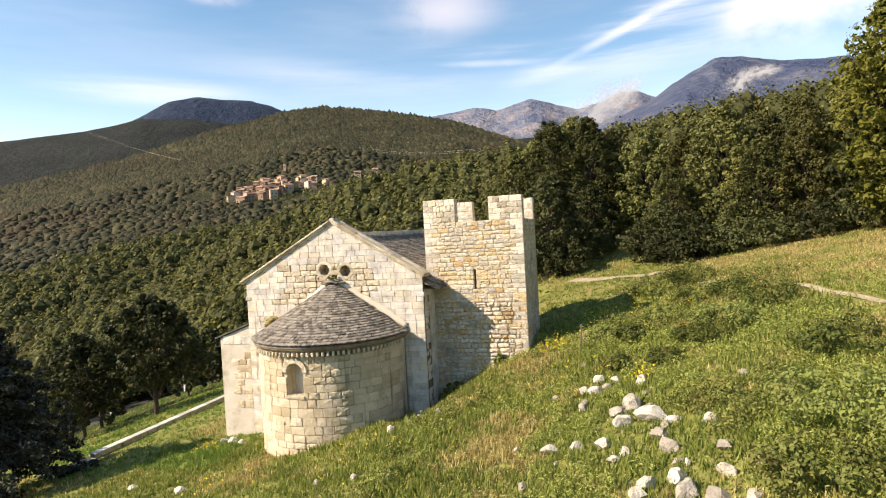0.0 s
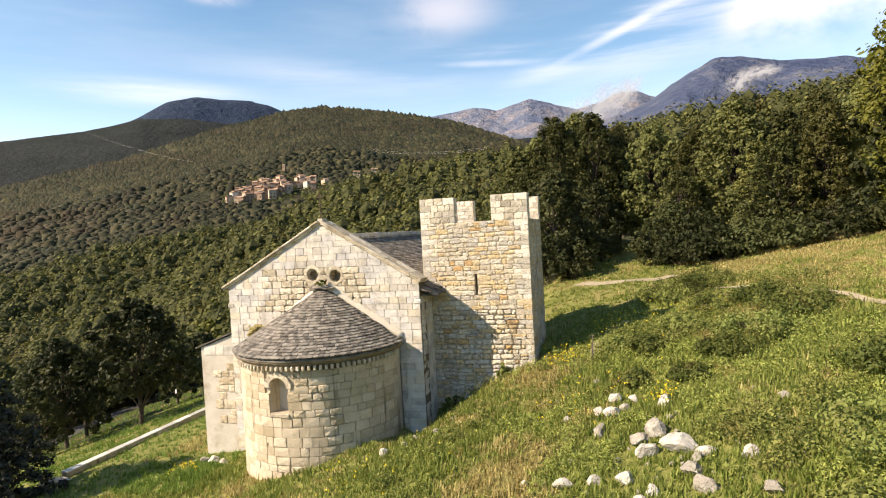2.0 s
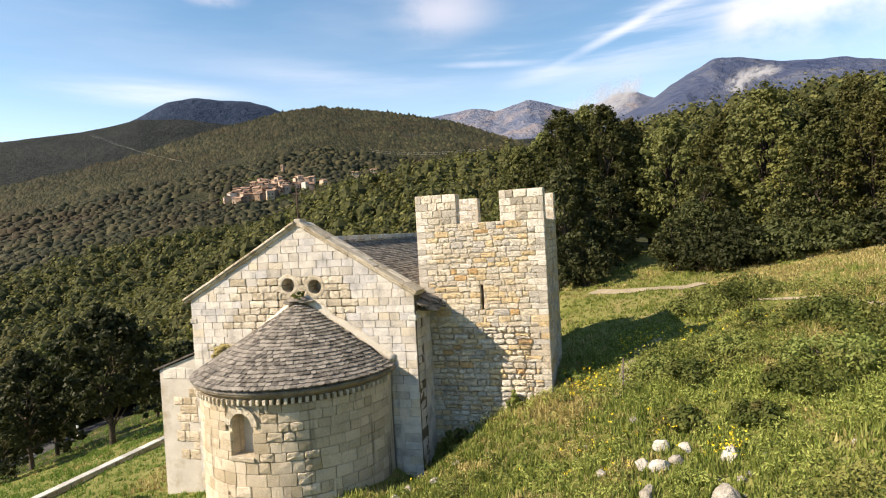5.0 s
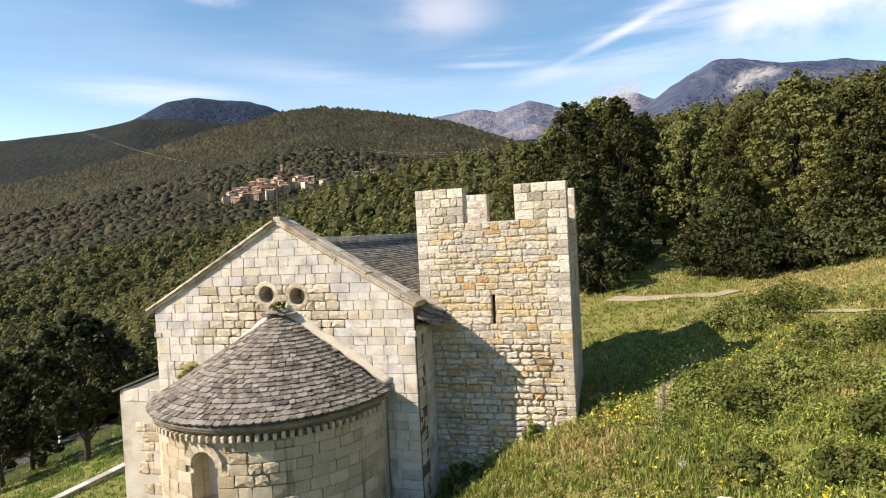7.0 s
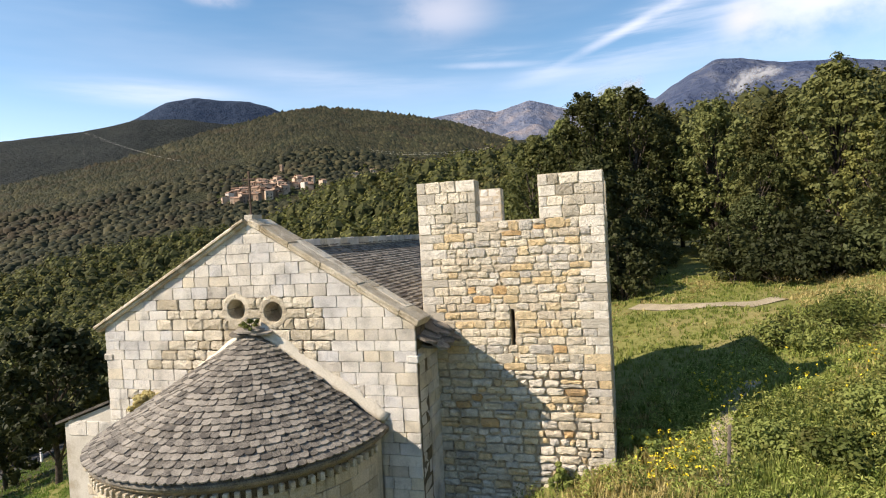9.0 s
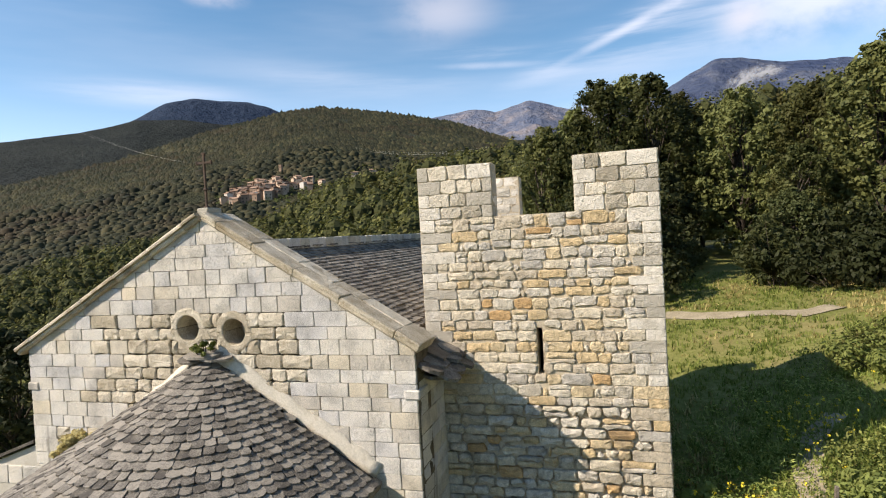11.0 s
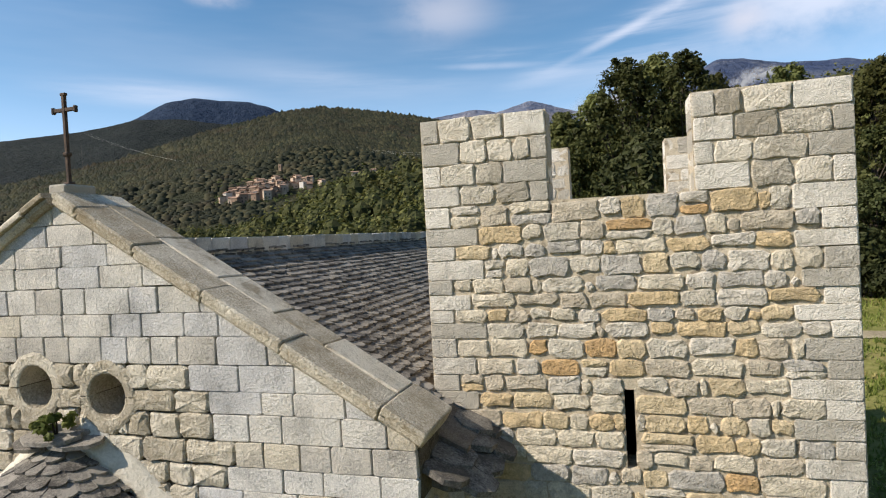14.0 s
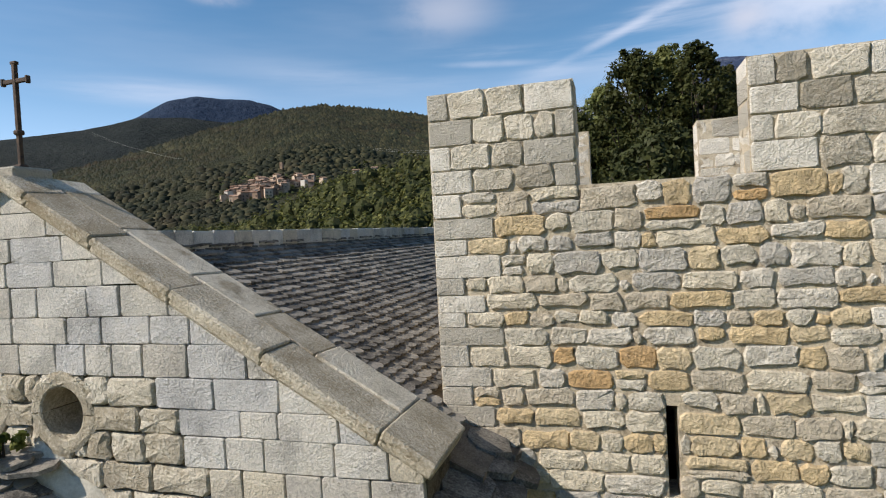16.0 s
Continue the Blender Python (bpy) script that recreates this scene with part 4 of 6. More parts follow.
def build_woods(name, label, d0, d1, grain, mat, rough, seed, squat, unit, faces):
    r = np.random.RandomState(seed)
    all_v, all_f, k = [], [], 0
    dist = d0
    while dist < d1:
        step = max(2.6, dist * grain)
        count = int(radians(94) * dist / step)
        for i in range(count):
            az = -60 + 94 * (i + r.uniform(-1, 1)) / count
            d = dist + r.uniform(-1, 1) * step
            x, y = EYE_0.x + d * math.sin(radians(az)), EYE_0.y + d * math.cos(radians(az))
            if d < 92 and (x > -62 or az > -40) and y < 64:
                continue
            if 540 < d < 660 and -36.6 < az < -26.8 and EYE_0.z + d * math.tan(radians(3.75)) < height(x, y) < EYE_0.z + d * math.tan(radians(5.8)):
                continue
            z, zone = terrain(x, y)
            if zone not in ("woods", "village_hill", "meadow"):
                continue
            gap = noise.noise(Vector((x / 60, y / 60, 2)))
            if gap > 0.42 and d > 500:
                continue
            s = step * r.choice((0.4, 0.55, 0.7, 0.9, 1.2)) * r.uniform(0.85, 1.1) * (1 + 0.35 * noise.noise(Vector((x / 25, y / 25, 8))))
            tall = s * r.uniform(*squat)
            v = unit * (1 + r.uniform(-rough, rough, (len(unit), 1))) * (s, s, tall)
            v[:6, 2] -= 0.32 * s
            v += (x, y, z + tall * 0.2)
            all_v.append(v)
            all_f.append(faces + k)
            k += len(unit)
        dist += step * 0.8
    me = mesh_of(name, np.concatenate(all_v), np.concatenate(all_f), mat, True)
    tagged(new(name, me), label, "woods", kind="stuff")


def build_valley_woods():
    """Crowns of leaf clumps over dark cores, from behind the church to the foot of the hill."""
    unit, faces = canopy_unit(1)
    r = random.Random(5)
    core, lv, lf = Joined(), [], []
    dist = 70.0
    while dist < 500:
        step = 3.6 + dist * 0.0075
        count = int(radians(92) * dist / step)
        for i in range(count):
            az = -59 + 92 * (i + r.uniform(-0.5, 0.5)) / count
            d = dist + r.uniform(-0.5, 0.5) * step
            x, y = EYE_0.x + d * math.sin(radians(az)), EYE_0.y + d * math.cos(radians(az))
            if d < 92 and (x > -62 or az > -40) and y < 64:
                continue
            if x > -52 and y < 40:
                continue
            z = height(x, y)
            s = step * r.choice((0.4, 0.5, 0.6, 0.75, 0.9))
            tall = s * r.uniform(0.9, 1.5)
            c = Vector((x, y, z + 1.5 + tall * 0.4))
            # a dark solid core is added for the shade inside each crown
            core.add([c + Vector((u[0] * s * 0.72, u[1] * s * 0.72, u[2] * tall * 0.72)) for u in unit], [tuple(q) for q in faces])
            n = 50 if d < 200 else (34 if d < 300 else 24)
            leaf = 0.34 + 0.0013 * d
            for _ in range(n):
                q = Vector((r.gauss(0, 1), r.gauss(0, 1), abs(r.gauss(0.25, 1)))).normalized()
                k = r.uniform(0.72, 1.12)
                p = c + Vector((q.x * s * k, q.y * s * k, q.z * tall * k))
                nrm = (q + Vector((r.uniform(-1, 1), r.uniform(-1, 1), r.uniform(-0.3, 1))) * 0.7).normalized()
                u = nrm.orthogonal().normalized()
                w = nrm.cross(u)
                h = leaf * r.uniform(0.6, 1.3)
                m = len(lv)
                lv += [p - u * h, p + w * h * 0.8, p + u * h, p - w * h * 0.8]
                lf.append((m, m + 1, m + 2, m + 3))
        dist += step * 0.85
    tagged(new("woodland_shade", core.mesh("woodland_shade", M_FLOOR)), "dark cores standing for the shade inside the valley woods", "woods", kind="stuff")
    tagged(new("woodland", mesh_of("woodland", lv, lf, M_WOODS)), "green and yellowing woods in the valley below", "woods", kind="stuff")


build_valley_woods()
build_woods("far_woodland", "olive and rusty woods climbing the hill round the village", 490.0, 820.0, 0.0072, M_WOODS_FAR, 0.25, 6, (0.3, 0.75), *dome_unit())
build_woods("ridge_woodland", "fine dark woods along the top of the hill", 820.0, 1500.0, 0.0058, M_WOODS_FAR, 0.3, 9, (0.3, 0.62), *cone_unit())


def mist_material():
    m = bpy.data.materials.new("mist")
    m.use_nodes = True
    nt = m.node_tree
    nt.nodes.clear()
    N, L = nt.nodes.new, nt.links.new
    out, white, clear, mix = N("ShaderNodeOutputMaterial"), N("ShaderNodeBsdfDiffuse"), N("ShaderNodeBsdfTransparent"), N("ShaderNodeMixShader")
    white.inputs["Color"].default_value = (0.46, 0.47, 0.49, 1)
    co, grad, puff, mul = N("ShaderNodeTexCoord"), N("ShaderNodeTexGradient"), N("ShaderNodeTexNoise"), N("ShaderNodeMath")
    grad.gradient_type = "SPHERICAL"
    puff.inputs["Scale"].default_value, puff.inputs["Detail"].default_value = 2.2, 6.0
    spread = N("ShaderNodeMapRange")
    spread.interpolation_type = "SMOOTHSTEP"
    spread.inputs["From Min"].default_value, spread.inputs["From Max"].default_value = 0.30, 0.62
    mul.operation = "MULTIPLY"
    soft = N("ShaderNodeMapRange")
    soft.interpolation_type = "SMOOTHSTEP"
    soft.inputs["From Max"].default_value = 0.75
    soft.inputs["To Max"].default_value = 0.75
    L(co.outputs["Object"], grad.inputs["Vector"])
    L(co.outputs["Object"], puff.inputs["Vector"])
    L(puff.outputs["Fac"], spread.inputs["Value"])
    L(grad.outputs["Fac"], soft.inputs["Value"])
    L(soft.outputs["Result"], mul.inputs[0])
    L(spread.outputs["Result"], mul.inputs[1])
    L(mul.outputs[0], mix.inputs["Fac"])
    L(clear.outputs["BSDF"], mix.inputs[1])
    L(white.outputs["BSDF"], mix.inputs[2])
    L(mix.outputs["Shader"], out.inputs["Surface"])
    return m


def build_mist():
    """Wisps of cloud that hang before the far mountains."""
    mat = mist_material()
    for bearing, rise, d, w, h, turn in ((-1.0, 10.9, 2300, 170, 95, 30), (1.5, 11.8, 2350, 100, 55, 40), (10.9, 11.5, 1700, 52, 34, 35), (12.6, 12.0, 1720, 55, 24, 0)):
        n = 24
        ring = [(math.cos(6.2832 * i / n), 0.06 * math.sin(18.85 * i / n), math.sin(6.2832 * i / n)) for i in range(n)]
        me = mesh_of("mist_bank", [(0, -0.12, 0)] + ring, [(0, 1 + i, 1 + (i + 1) % n) for i in range(n)], mat, True)
        ob = tagged(new("mist_bank", me), "thin white wisp of cloud before the mountain", "cloud", kind="structure")
        ob.matrix_basis = pose(EYE_0.x + d * math.sin(radians(bearing)), EYE_0.y + d * math.cos(radians(bearing)), EYE_0.z + d * math.tan(radians(rise)), 0, 0, -bearing) @ pose(0, 0, 0, 0, -turn, 0) @ Matrix.Diagonal((w, 30, h, 1))


build_mist()

# ---- things on the slope and beside the church ----
def rock_mesh(seed, flat):
    r = random.Random(seed)
    bm = bmesh.new()
    bmesh.ops.create_icosphere(bm, subdivisions=3, radius=0.5)
    for _ in range(11):
        d = Vector((r.uniform(-1, 1), r.uniform(-1, 1), r.uniform(-0.6, 1))).normalized()
        cut = r.uniform(0.26, 0.42)
        for v in bm.verts:
            k = v.co.dot(d)
            if k > cut:
                v.co -= d * (k - cut)
    for v in bm.verts:
        v.co += v.co * (0.14 * noise.noise(v.co * 3 + Vector((seed, 0, 0))) + 0.06 * noise.noise(v.co * 9 + Vector((0, seed, 0))))
        v.co.z *= flat
    me = bpy.data.meshes.new("rock")
    bm.to_mesh(me)
    bm.free()
    me.materials.append(M_ROCK)
    return me


# boulders on the slope: x, y, size in centimetres
BOULDERS = [
    (11.25, -1.68, 35), (11.86, -3.31, 46), (12.4, -3.51, 43), (12.16, -4.02, 43), (13.24, -4.45, 60), (13.31, -5.38, 29), (11.39, -5.38, 53), (11.4, -4.07, 50), (11.75, -4.26, 50), (12.96, -6.15, 73),
    (12.47, -6.36, 60), (12.61, -7.04, 63), (13.38, -7.14, 100), (13.92, -7.48, 45), (13.69, -7.82, 39), (13.58, -8.32, 58), (13.67, -9.08, 60), (12.02, -8.07, 59), (12.64, -8.87, 44), (12.32, -9.08, 37),
    (13.86, -9.82, 33), (14.05, -9.95, 28), (10.53, -7.87, 57), (11.3, -7.92, 47), (14.77, -8.14, 46), (14.93, -9.68, 49), (14.8, -10.63, 46), (15.48, -10.66, 24), (13.74, -10.48, 65), (13.02, -10.5, 57),
    (12.89, -10.87, 63), (13.91, -11.24, 73), (14.45, -11.6, 57), (15.09, -11.75, 41), (10.01, -9.56, 37), (16.06, -5.9, 37), (16.76, -7.26, 23), (10.77, -8.64, 23), (10.37, -4.1, 32), (9.49, -7.52, 25),
    (15.56, -5.05, 23),
]


def build_rocks():
    meshes = [rock_mesh(s, f) for s, f in ((1, 0.7), (2, 0.85), (3, 0.6), (4, 0.75), (5, 0.95))]
    foot = [(2.9, -7.8, 30), (-6.3, -6.1, 45), (-3.9, -6.2, 50), (4.2, -4.2, 50), (4.7, -3.6, 42), (5.0, -3.2, 40), (5.7, -3.1, 36), (5.6, -8.1, 26), (4.4, -8.0, 28), (-5.3, -1.0, 60), (-5.9, -0.8, 45), (-4.6, -1.3, 40), (6.2, -2.3, 30)]
    r = random.Random(71)
    for i, (x, y, s) in enumerate(BOULDERS + foot):
        s /= 100
        ob = new("rock", meshes[i % 5])
        ob.matrix_basis = pose(x, y, near_height(x, y) + s * 0.19, r.uniform(-15, 15), r.uniform(-15, 15), r.uniform(0, 360)) @ Matrix.Diagonal((s * r.uniform(0.95, 1.2), s * r.uniform(0.8, 1.0), s * r.uniform(0.75, 0.95), 1))
        near_church = i >= len(BOULDERS)
        tagged(ob, "pale angular stone at the foot of the church" if near_church else "pale boulder lying in the grass of the slope", "rock", group="" if near_church else "boulders on the slope")
    small = Joined()
    bm = bmesh.new()
    bmesh.ops.create_icosphere(bm, subdivisions=1, radius=0.5)
    vs, fs = [v.co.copy() for v in bm.verts], [tuple(v.index for v in f.verts) for f in bm.faces]
    bm.free()
    for _ in range(60):
        x, y = r.gauss(13.3, 1.6), r.gauss(-6.5, 3.0)
        s = r.uniform(0.07, 0.2)
        small.add([v * (1 + r.uniform(-0.25, 0.2)) for v in vs], fs, pose(x, y, near_height(x, y) + s * 0.2, 0, 0, r.uniform(0, 360)) @ Matrix.Diagonal((s * 1.3, s, s * 0.7, 1)))
    tagged(new("rubble", small.mesh("rubble", M_ROCK)), "small pale stones scattered in the grass", "rubble", kind="stuff")


def build_cross():
    cross = empty("iron_cross", "rusty wrought iron cross on the peak of the gable", "cross", at=(-0.08, 0.32, APEX_Z + 0.205))
    part("shaft", box(bmesh.new(), -0.022, 0.022, -0.022, 0.022, 0, 1.1, 0.005), M_IRON, cross)
    part("arm", box(bmesh.new(), -0.16, 0.16, -0.018, 0.018, 0.9, 0.945, 0.005), M_IRON, cross)
    for x, z, w, h in ((-0.17, 0.9225, 0.018, 0.04), (0.17, 0.9225, 0.018, 0.04), (0, 1.11, 0.04, 0.018)):
        part("finial", box(bmesh.new(), x - w, x + w, -0.024, 0.024, z - h, z + h, 0.008), M_IRON, cross)
    part("collar", box(bmesh.new(), -0.04, 0.04, -0.04, 0.04, 0.36, 0.41, 0.012), M_IRON, cross)
    part("foot", box(bmesh.new(), -0.05, 0.05, -0.05, 0.05, 0, 0.05, 0.012), M_IRON, cross)


def strip(points, width, lift, name, mat, label, category, thick=0.0):
    """A path or road laid on the ground along points."""
    bm = bmesh.new()
    dense = []
    for (xa, ya), (xb, yb) in zip(points, points[1:]):
        dense += [(xa + (xb - xa) * k / 8, ya + (yb - ya) * k / 8) for k in range(8)]
    dense.append(points[-1])
    rows = []
    for i, (x, y) in enumerate(dense):
        xa, ya = dense[max(0, i - 1)]
        xb, yb = dense[min(len(dense) - 1, i + 1)]
        d = Vector((xb - xa, yb - ya, 0)).normalized()
        side = Vector((-d.y, d.x, 0))
        row = []
        for k in (-0.5, -0.25, 0, 0.25, 0.5):
            w = width * (1 + 0.15 * noise.noise(Vector((x * 0.8, y * 0.8, k))))
            p = Vector((x, y, 0)) + side * w * k
            row.append(bm.verts.new((p.x, p.y, near_height(p.x, p.y) + lift)))
        rows.append(row)
    for a, b in zip(rows, rows[1:]):
        for i in range(4):
            bm.faces.new((a[i], a[i + 1], b[i + 1], b[i]))
    ob = part(name, bm, mat)
    return tagged(ob, label, category, kind="structure")


def build_low_wall():
    wall = empty("low_wall", "low garden wall with a pale flat stone coping", "wall")
    y = -0.9
    while y < 15:
        w = 1.25
        for name, x0, x1, z0, z1, mat in (("wall_block", -14.2, -13.9, -3.4, -2.02, M_APSE), ("coping_slab", -14.25, -13.83, -2.02, -1.95, M_CONCRETE)):
            part(name, box(bmesh.new(), x0, x1, y + 0.004, y + w - 0.004, z0, z1, 0.015), mat, wall)
        y += w
    ob = new("stone_slab", rock_mesh(9, 0.4))
    ob.matrix_basis = pose(-13.7, -1.7, near_height(-13.7, -1.7) + 0.12, 0, 0, 20) @ Matrix.Diagonal((1.6, 1.0, 0.8, 1))
    tagged(ob, "pale flat boulder at the end of the low wall", "rock")


def build_posts():
    for i, (x, y) in enumerate(((-46.8, 31.3), (-42.5, 39.0))):
        post = empty("road_marker", "white roadside marker post with a dark band", "marker post", group="road markers", at=(x, y, near_height(x, y)))
        part("post", box(bmesh.new(), -0.12, 0.12, -0.1, 0.1, 0, 1.5, 0.03), M_WHITE, post)
        part("band", box(bmesh.new(), -0.125, 0.125, -0.105, 0.105, 1.0, 1.25, 0.01), M_DARK, post)
    stake = new("stake", part("tmp", box(bmesh.new(), -0.03, 0.03, -0.03, 0.03, -0.2, 1.05, 0.008), M_WOOD).data)
    bpy.data.objects.remove(bpy.data.objects["tmp"])
    stake.data.name = "stake"
    stake.matrix_basis = pose(11.0, 0.9, near_height(11.0, 0.9), 2, 3, 0)
    tagged(stake, "thin weathered wooden stake standing in the grass", "stake")


def house(name, label, x, y, z, w, d, h, turn, group, wall_mat=None):
    r = random.Random(int(x * 31 + y))
    root = empty(name, label, "house", group=group)
    part("wall", box(bmesh.new(), -w / 2, w / 2, -d / 2, d / 2, -3.5, h), wall_mat or M_HOUSE, root)
    bm = bmesh.new()
    rise = d * 0.22
    vs = [bm.verts.new(p) for p in ((-w / 2 - 0.4, -d / 2 - 0.5, h - 0.15), (w / 2 + 0.4, -d / 2 - 0.5, h - 0.15), (w / 2 + 0.4, 0, h + rise), (-w / 2 - 0.4, 0, h + rise), (w / 2 + 0.4, d / 2 + 0.5, h - 0.15), (-w / 2 - 0.4, d / 2 + 0.5, h - 0.15))]
    fs = [bm.faces.new((vs[0], vs[1], vs[2], vs[3])), bm.faces.new((vs[3], vs[2], vs[4], vs[5]))]
    moved = [g for g in bmesh.ops.extrude_face_region(bm, geom=fs)["geom"] if isinstance(g, bmesh.types.BMVert)]
    bmesh.ops.translate(bm, verts=moved, vec=(0, 0, 0.25))
    part("roof", bm, M_ROOF_TILE, root, "low terracotta tiled roof")
    n = max(2, int(w / 3))
    for level in range(max(1, int(h / 3))):
        for i in range(n):
            if r.random() < 0.85:
                cx, cz = -w / 2 + w * (i + 0.5) / n, 1.6 + 3 * level
                part("window", box(bmesh.new(), cx - 0.5, cx + 0.5, -d / 2 - 0.06, -d / 2 + 0.02, cz - 0.8, cz + 0.8), M_DARK, root)
    root.matrix_basis = pose(x, y, z, 0, 0, turn)
    return root


def at_bearing(az, d):
    return EYE_0.x + d * math.sin(radians(az)), EYE_0.y + d * math.cos(radians(az))


def on_hill(az, el, start=300):
    """The place where a line of sight with this bearing and rise meets the hill."""
    d = start
    while d < 1500:
        x, y = at_bearing(az, d)
        z = height(x, y)
        if z > EYE_0.z + d * math.tan(radians(el)):
            return x, y, z
        d += 4
    return (*at_bearing(az, d), z)


def build_village():
    r = random.Random(81)
    rows = [(-36.2, -33.2, 3.9, 8), (-35.9, -31.2, 4.2, 13), (-35.4, -30.8, 4.5, 14), (-34.8, -30.4, 4.8, 14), (-34.0, -30.2, 5.1, 11), (-33.2, -30.8, 5.35, 6), (-30.8, -28.2, 5.05, 9), (-30.0, -27.2, 5.4, 8)]
    for a0, a1, el, n in rows:
        for i in range(n):
            if r.random() < 0.12:
                continue
            x, y, z = on_hill(a0 + (a1 - a0) * (i + r.uniform(0.1, 0.9)) / n, el + r.uniform(-0.14, 0.14))
            house("village_house", "old village house with a terracotta roof", x, y, z, r.uniform(4.5, 7.5), r.uniform(4.5, 6.5), r.choice((4.5, 5.5, 6.5, 8.0)), r.uniform(-60, 75), "village houses", r.choice((M_HOUSE, M_HOUSE, M_HOUSE, M_HOUSE_B, M_HOUSE)))
    for az, el, w, h in ((-11.7, 6.5, 9, 4.5), (-24.3, 5.75, 8, 3.6), (-22.6, 6.0, 7, 3.6)):
        x, y, z = on_hill(az, el)
        house("lone_house", "pale house with an orange roof among the trees", x, y, z + 3.0, w, 6, h, -az, "houses in the woods")
    x, y, z = on_hill(-31.0, 6.5)
    ruin = empty("watch_tower", "pale ruined stone tower above the village", "tower", at=(x, y, z))
    part("wall", box(bmesh.new(), -1.7, 1.7, -1.7, 1.7, -2, 9.5), M_HOUSE, ruin)
    part("window", box(bmesh.new(), -0.4, 0.4, -1.76, -1.65, 5.5, 7.2), M_DARK, ruin)
    # trees between the houses
    trees = []
    for _ in range(190):
        x, y, z = on_hill(r.uniform(-36.6, -26.8), r.uniform(3.7, 5.9))
        trees.append((x, y, z + r.uniform(0.5, 2.5), r.uniform(1.4, 3.0)))
    tagged(new("village_trees", mesh_of("village_trees", *leaf_cloud(trees, 40, 0.6, r), M_LEAF)), "dark garden trees between the village houses", "trees", kind="stuff")


build_rocks()
build_cross()
strip([(15.5, 9.5), (17.1, 7.2), (18.3, 5.6), (19.2, 1.9), (19.9, -0.9), (20.8, -3.0), (22.5, -6.5), (25.0, -11.0)], 0.27, 0.04, "path", M_PATH, "narrow worn dirt path across the meadow", "path")
strip([(10.91, 0.34), (11.1, 1.79), (11.2, 3.11), (11.81, 4.63), (12.45, 5.33)], 0.5, 0.05, "footpath", M_PATH, "bare trodden earth at the edge of the tower's shade", "path")
strip([(9.6, 16.6), (11.0, 15.6), (12.6, 14.7), (14.2, 14.0), (15.4, 14.4)], 0.9, 0.04, "track", M_PATH, "bare earth track leading into the wood", "path")
strip([(-33.0, 2.0), (-44.5, 21.5), (-51.5, 34.0), (-52.5, 46.0), (-50.0, 60.0)], 4.2, 0.08, "road", M_ASPHALT, "narrow grey asphalt road below the church", "road")
build_low_wall()
build_posts()
build_village()


def build_cables():
    """Slack power lines over the valley, on thin poles."""
    line = empty("power_line", "slack power cables crossing the wooded hill", "power line")
    for (aa, ae, ad), (ba, be, bd) in (((-47.0, 10.0, 1350), (-35.5, 7.1, 900)), ((-46.4, 9.9, 1360), (-35.0, 6.9, 905)), ((-26.0, 9.0, 900), (-11.5, 7.9, 700)), ((-26.0, 9.15, 905), (-11.5, 8.05, 705))):
        a = Vector((*at_bearing(aa, ad), EYE_0.z + ad * math.tan(radians(ae))))
        b = Vector((*at_bearing(ba, bd), EYE_0.z + bd * math.tan(radians(be))))
        j = Joined()
        pts = [a + (b - a) * (i / 16) - Vector((0, 0, 10 * 4 * (i / 16) * (1 - i / 16))) for i in range(17)]
        for q0, q1 in zip(pts, pts[1:]):
            limb(j, q0, q1, 0.06, 0.06, 4)
        part("cable", j.mesh("cable", M_CONCRETE), None, line)
        for q in (a, b):
            k = Joined()
            limb(k, (q.x, q.y, height(q.x, q.y) - 1), (q.x, q.y, q.z + 0.5), 0.14, 0.08, 6)
            part("pole", k.mesh("pole", M_BARK), None, line)


build_cables()

# ---- grass, weeds and bushes ----
def free_of_walls(x, y):
    if GABLE_L - 0.05 < x < GABLE_R + 0.05 and y > GABLE_Y - 0.05 and y < ROOF_Y1:
        return False
    if -6.6 < x < -4.7 and GABLE_Y < y < 12.1:
        return False
    if TX0 - 0.05 < x < TX1 + 0.05 and TY0 - 0.05 < y < TY1 + 0.05:
        return False
    if math.hypot(x, y - APSE_Y) < APSE_R + 0.03 and y < 0.2:
        return False
    return not -14.35 < x < -13.75


PATH_LINE = ((15.5, 9.5), (17.1, 7.2), (18.3, 5.6), (19.2, 1.9), (19.9, -0.9), (20.8, -3.0), (22.5, -6.5), (25.0, -11.0))


def on_path(x, y):
    for (xa, ya), (xb, yb) in zip(PATH_LINE, PATH_LINE[1:]):
        k = max(0.0, min(1.0, ((x - xa) * (xb - xa) + (y - ya) * (yb - ya)) / ((xb - xa) ** 2 + (yb - ya) ** 2)))
        if math.hypot(x - xa - k * (xb - xa), y - ya - k * (yb - ya)) < 0.28:
            return True
    return 9.3 < x < 15.6 and abs(y - (21.8 - 0.55 * x)) < 0.8


